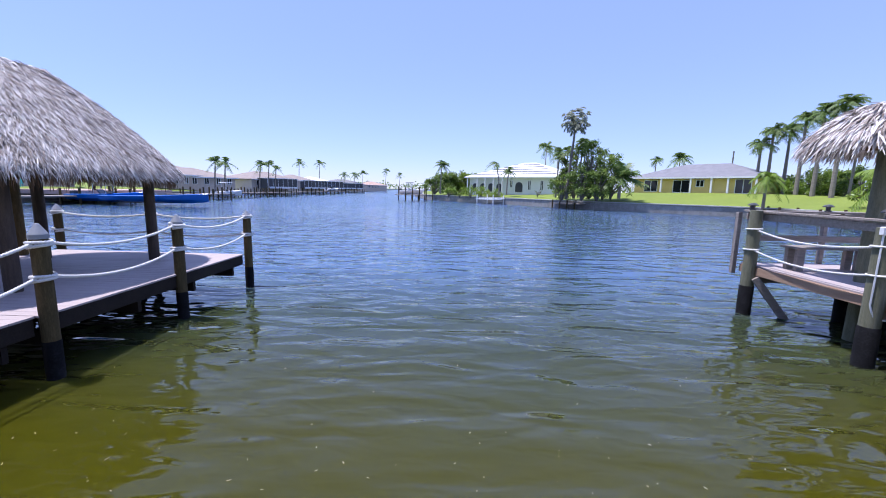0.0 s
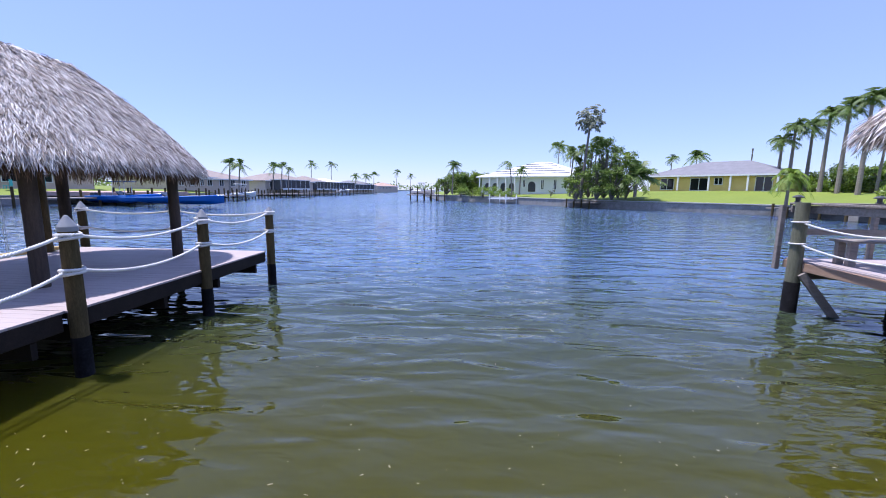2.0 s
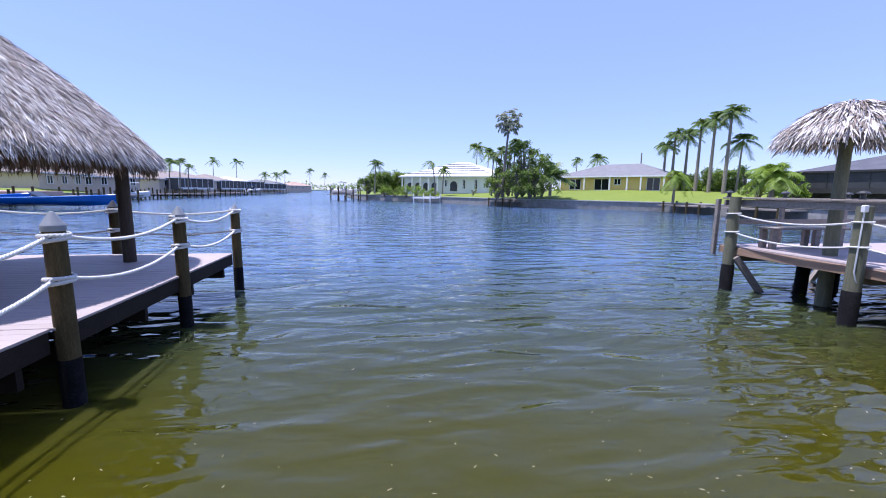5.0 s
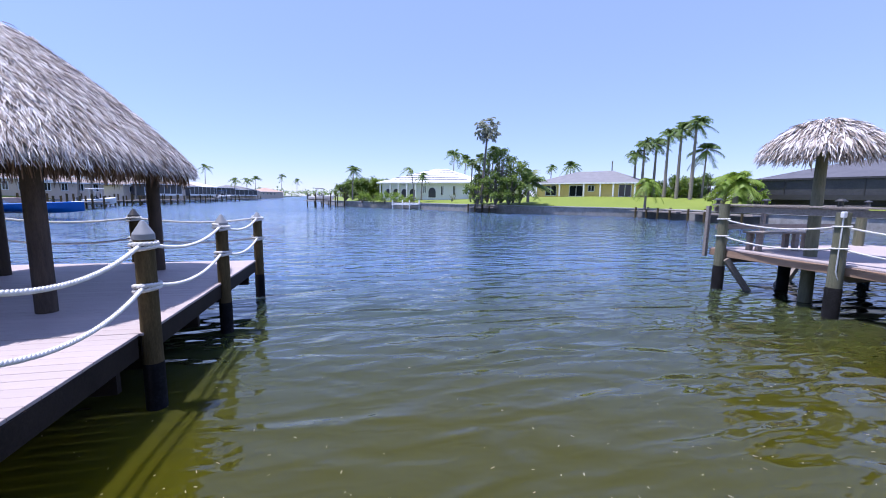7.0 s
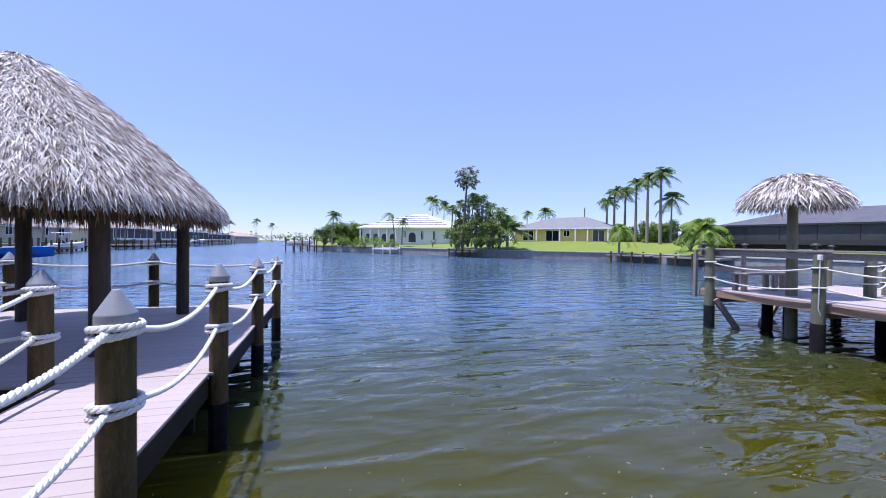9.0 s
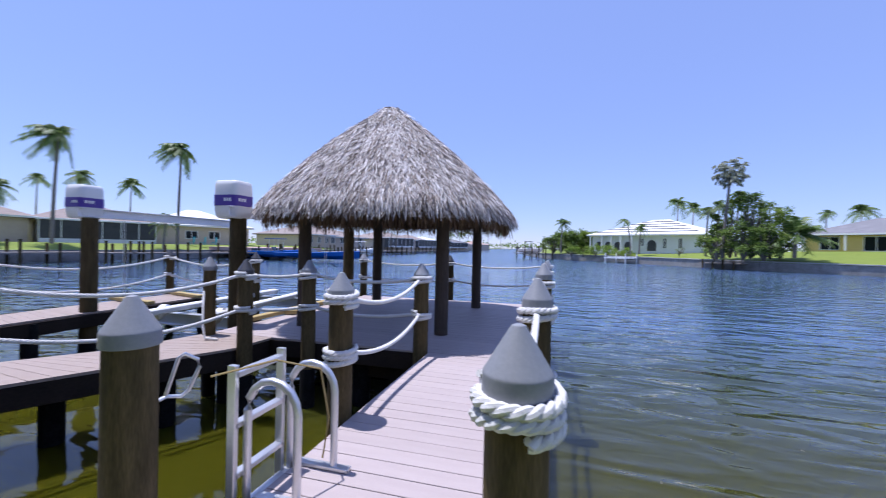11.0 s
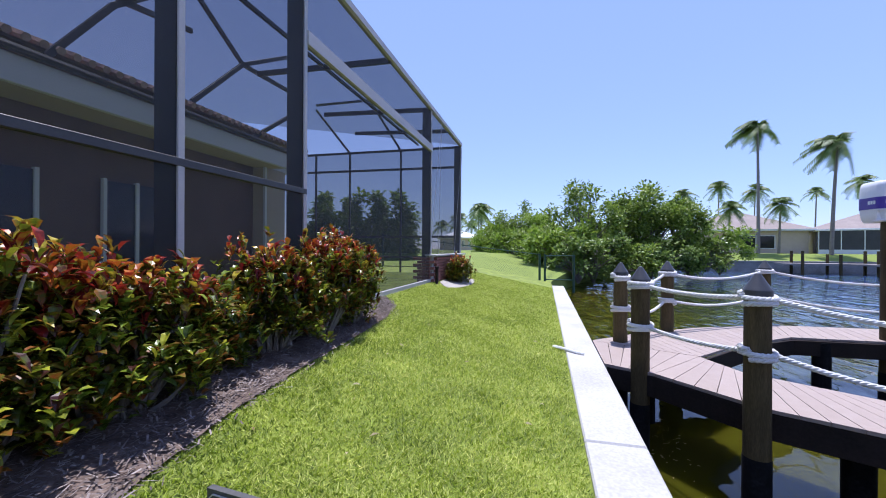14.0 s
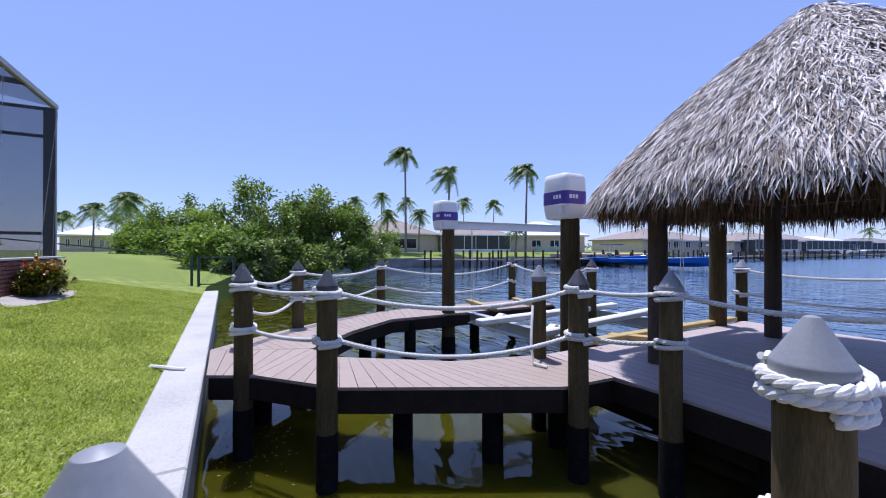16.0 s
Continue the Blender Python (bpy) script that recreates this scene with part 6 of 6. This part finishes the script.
def boat(x, y, z, L, rz, hull_m, label, cover=None, top=False):
    t = thing("motor_boat", label, "boat", (x, y, z), "boats", rz=rz)
    g = Geo()
    n = 12
    B = L * 0.14
    for i in range(n + 1):
        u = i / n
        b = B * (1 - max(0, (u - 0.45) / 0.55) ** 2.0) + 0.02
        sheer = 0.75 + 0.35 * u * u
        xx = L * (u - 0.5)
        g.v += [(xx, 0, 0.0 + 0.45 * max(0, u - 0.75) ** 2 * 8), (xx, b * 0.8, 0.3 + 0.2 * u), (xx, b, sheer), (xx, b * 0.7, sheer + 0.06), (xx, -b * 0.7, sheer + 0.06), (xx, -b, sheer), (xx, -b * 0.8, 0.3 + 0.2 * u)]
    for i in range(n):
        for k in range(7):
            a, b2 = i * 7 + k, i * 7 + (k + 1) % 7
            g.f.append((a, b2, b2 + 7, a + 7))
    g.f.append(tuple(range(7)))
    part("hull", g, hull_m, t, smooth=True)
    g = Geo()
    g.add([(-L * 0.05, -B * 0.6, 0.8), (-L * 0.05, B * 0.6, 0.8), (-L * 0.12, B * 0.5, 1.35), (-L * 0.12, -B * 0.5, 1.35), (-L * 0.02, -B * 0.5, 0.8), (-L * 0.02, B * 0.5, 0.8)], [(0, 1, 2, 3), (4, 5, 2, 3), (0, 3, 4), (1, 2, 5)])
    part("windscreen", g, GLASS_M, t)
    g = Geo()
    g.box((-L * 0.47, 0, 0.7), (0.5, 0.5, 1.0), None, 0.1)
    part("engine", g, CAPD_M, t)
    if top:
        for sx in (-0.15, 0.02):
            for sy in (-0.5, 0.5):
                g = Geo()
                g.tube([(L * sx, B * sy, 0.8), (L * sx, B * sy, 2.4)], 0.03, 5)
                part("top_post", g, ALU_M, t)
        g = Geo()
        g.box((-L * 0.07, 0, 2.45), (L * 0.3, B * 1.5, 0.1), None, 0.04)
        part("canopy", g, cover or WHITE_M, t)
    return t


boat(*(-28.61, 43.50), -0.55, 11.0, 5, BLUE_M, "long bright blue speed boat moored by the far seawall")
boat(*(-34.63, 43.71), -0.5, 8.0, 5, BLUE_M, "blue motor boat behind the speed boat", CANVAS_M, True)
boat(-4.6, 87.4, 0.5, 5.5, 20, WHITE_M, "white motor boat under a dark canopy on a far dock", LANAI_M, True)
boat(*(-36.78, 71.64), -0.4, 6.5, 75, WHITE_M, "white motor boat under a pale canopy", WHITE_M, True)
boat(*(-39.19, 142.21), 0.2, 8.0, 75, WHITE_M, "white motor boat with a blue canopy", CANVAS_M, True)
cl = thing("far_boat_lift", "white aluminium boat lift platform at the far seawall", "boat lift", (11.6, 73.6, 0), rz=-52)
for k in range(4):
    g = Geo()
    g.box((0, -1.2 + 0.8 * k, 0.05 + 0.1 * (k % 2)), (5.0, 0.35, 0.2))
    part("bunk", g, WHITE_M, cl)
for sx in (-2.2, 2.2):
    for sy in (-1.3, 1.3):
        g = Geo()
        g.lathe((sx, sy, 0), [(0.1, -1.3), (0.1, 0.9)], 8)
        part("shaft", g, WHITE_M, cl)
far_hut = thing("far_tiki_hut", "tan thatched hut beyond the neighbouring dock", "hut", (48.5, 14.0, 1.2))
th, co = thatch_cover((0, 0), 2.6, 2.6, 0.3, 2.0, 3.3, 1500, 0.6, 44, width=0.07)
STRAW_M = mat("tan_thatch", [(0.26, 0.19, 0.11), (0.42, 0.33, 0.21)], 0.85, 2, 30, 0.3, per="island", spread=0.6)
tagged(part("thatch", th, STRAW_M, far_hut), kind="stuff")
for sx in (-1.6, 1.6):
    for sy in (-1.6, 1.6):
        g = Geo()
        g.lathe((sx, sy, 0), [(0.1, -1.3), (0.1, 2.3)], 8)
        part("post", g, PILE_M, far_hut)
g = Geo()
g.box((0, 0, 0.1), (5, 5, 0.2))
part("decking", g, GREYWOOD_M, far_hut)
PINK_M = mat("pink_pavers", [(0.42, 0.28, 0.24), (0.52, 0.37, 0.32)], 0.9, 2, 20, 0)
g = Geo()
g.box((*(-41.73, 50.67), 0.45), (9, 14, 0.5), None, 0.02)
solo("paver_terrace", g, PINK_M, "low pinkish paver terrace by the side canal", "terrace", kind="structure")
TURQ_M = mat("turquoise_paint", [(0.05, 0.38, 0.42), (0.08, 0.48, 0.52)], 0.6, 2, 20, 0)
for k, (x, y) in enumerate(((-49.22, 43.64), (-48.28, 44.65), (-48.04, 46.33))):
    t = thing("lawn_chair", "turquoise wooden lawn chair by the cream house", "chair", (x, y, 0.9), "lawn chairs", rz=-60)
    for nm, c, s in (("seat", (0, 0, 0.4), (0.7, 0.6, 0.06)), ("backrest", (0, 0.3, 0.75), (0.7, 0.06, 0.75)), ("leg", (-0.3, -0.25, 0.2), (0.06, 0.06, 0.4)), ("leg", (0.3, -0.25, 0.2), (0.06, 0.06, 0.4)), ("leg", (-0.3, 0.25, 0.2), (0.06, 0.06, 0.4)), ("leg", (0.3, 0.25, 0.2), (0.06, 0.06, 0.4))):
        g = Geo()
        g.box(c, s)
        part(nm, g, TURQ_M, t)

# distant tree line that closes the view
rnd = random.Random(99)
g = Geo()
for k in range(900):
    a = radians(rnd.uniform(-80, 230))
    d = rnd.uniform(380, 520)
    c = Vector((d * math.sin(a), d * math.cos(a) + 40, rnd.uniform(0.5, 4.5)))
    for i in range(16):
        v = Vector((rnd.gauss(0, 6), rnd.gauss(0, 6), abs(rnd.gauss(0, 1.8))))
        leaf(g, c + v, Vector((rnd.gauss(0, 1), rnd.gauss(0, 1), rnd.gauss(0.3, 1))), Vector((0, 0, 1)), 3.0, 1.0)
solo("far_woods", g, DARKLEAF_M, "low green tree line far beyond the houses", "trees", kind="stuff")

g = Geo()
rnd = random.Random(3)
for k in range(420):
    x, y = rnd.uniform(-1.0, 8.5), 0.25 + abs(rnd.gauss(0, 1.6))
    if k % 4 == 0:
        x, y = rnd.gauss(-5.8, 0.5), rnd.uniform(0.05, 0.9)
    a, L = rnd.uniform(0, 6.28), rnd.uniform(0.004, 0.02)
    w = rnd.uniform(0.0015, 0.004)
    dx, dy = math.cos(a), math.sin(a)
    g.add([(x - dx * L - dy * w, y - dy * L + dx * w, WATER + 0.006), (x + dx * L - dy * w, y + dy * L + dx * w, WATER + 0.006), (x + dx * L + dy * w, y + dy * L - dx * w, WATER + 0.006), (x - dx * L + dy * w, y - dy * L - dx * w, WATER + 0.006)], [(0, 3, 2, 1)])
solo("floating_bits", g, DEADLEAF_M, "pale grass clippings and foam specks floating on the water", "debris", kind="stuff")
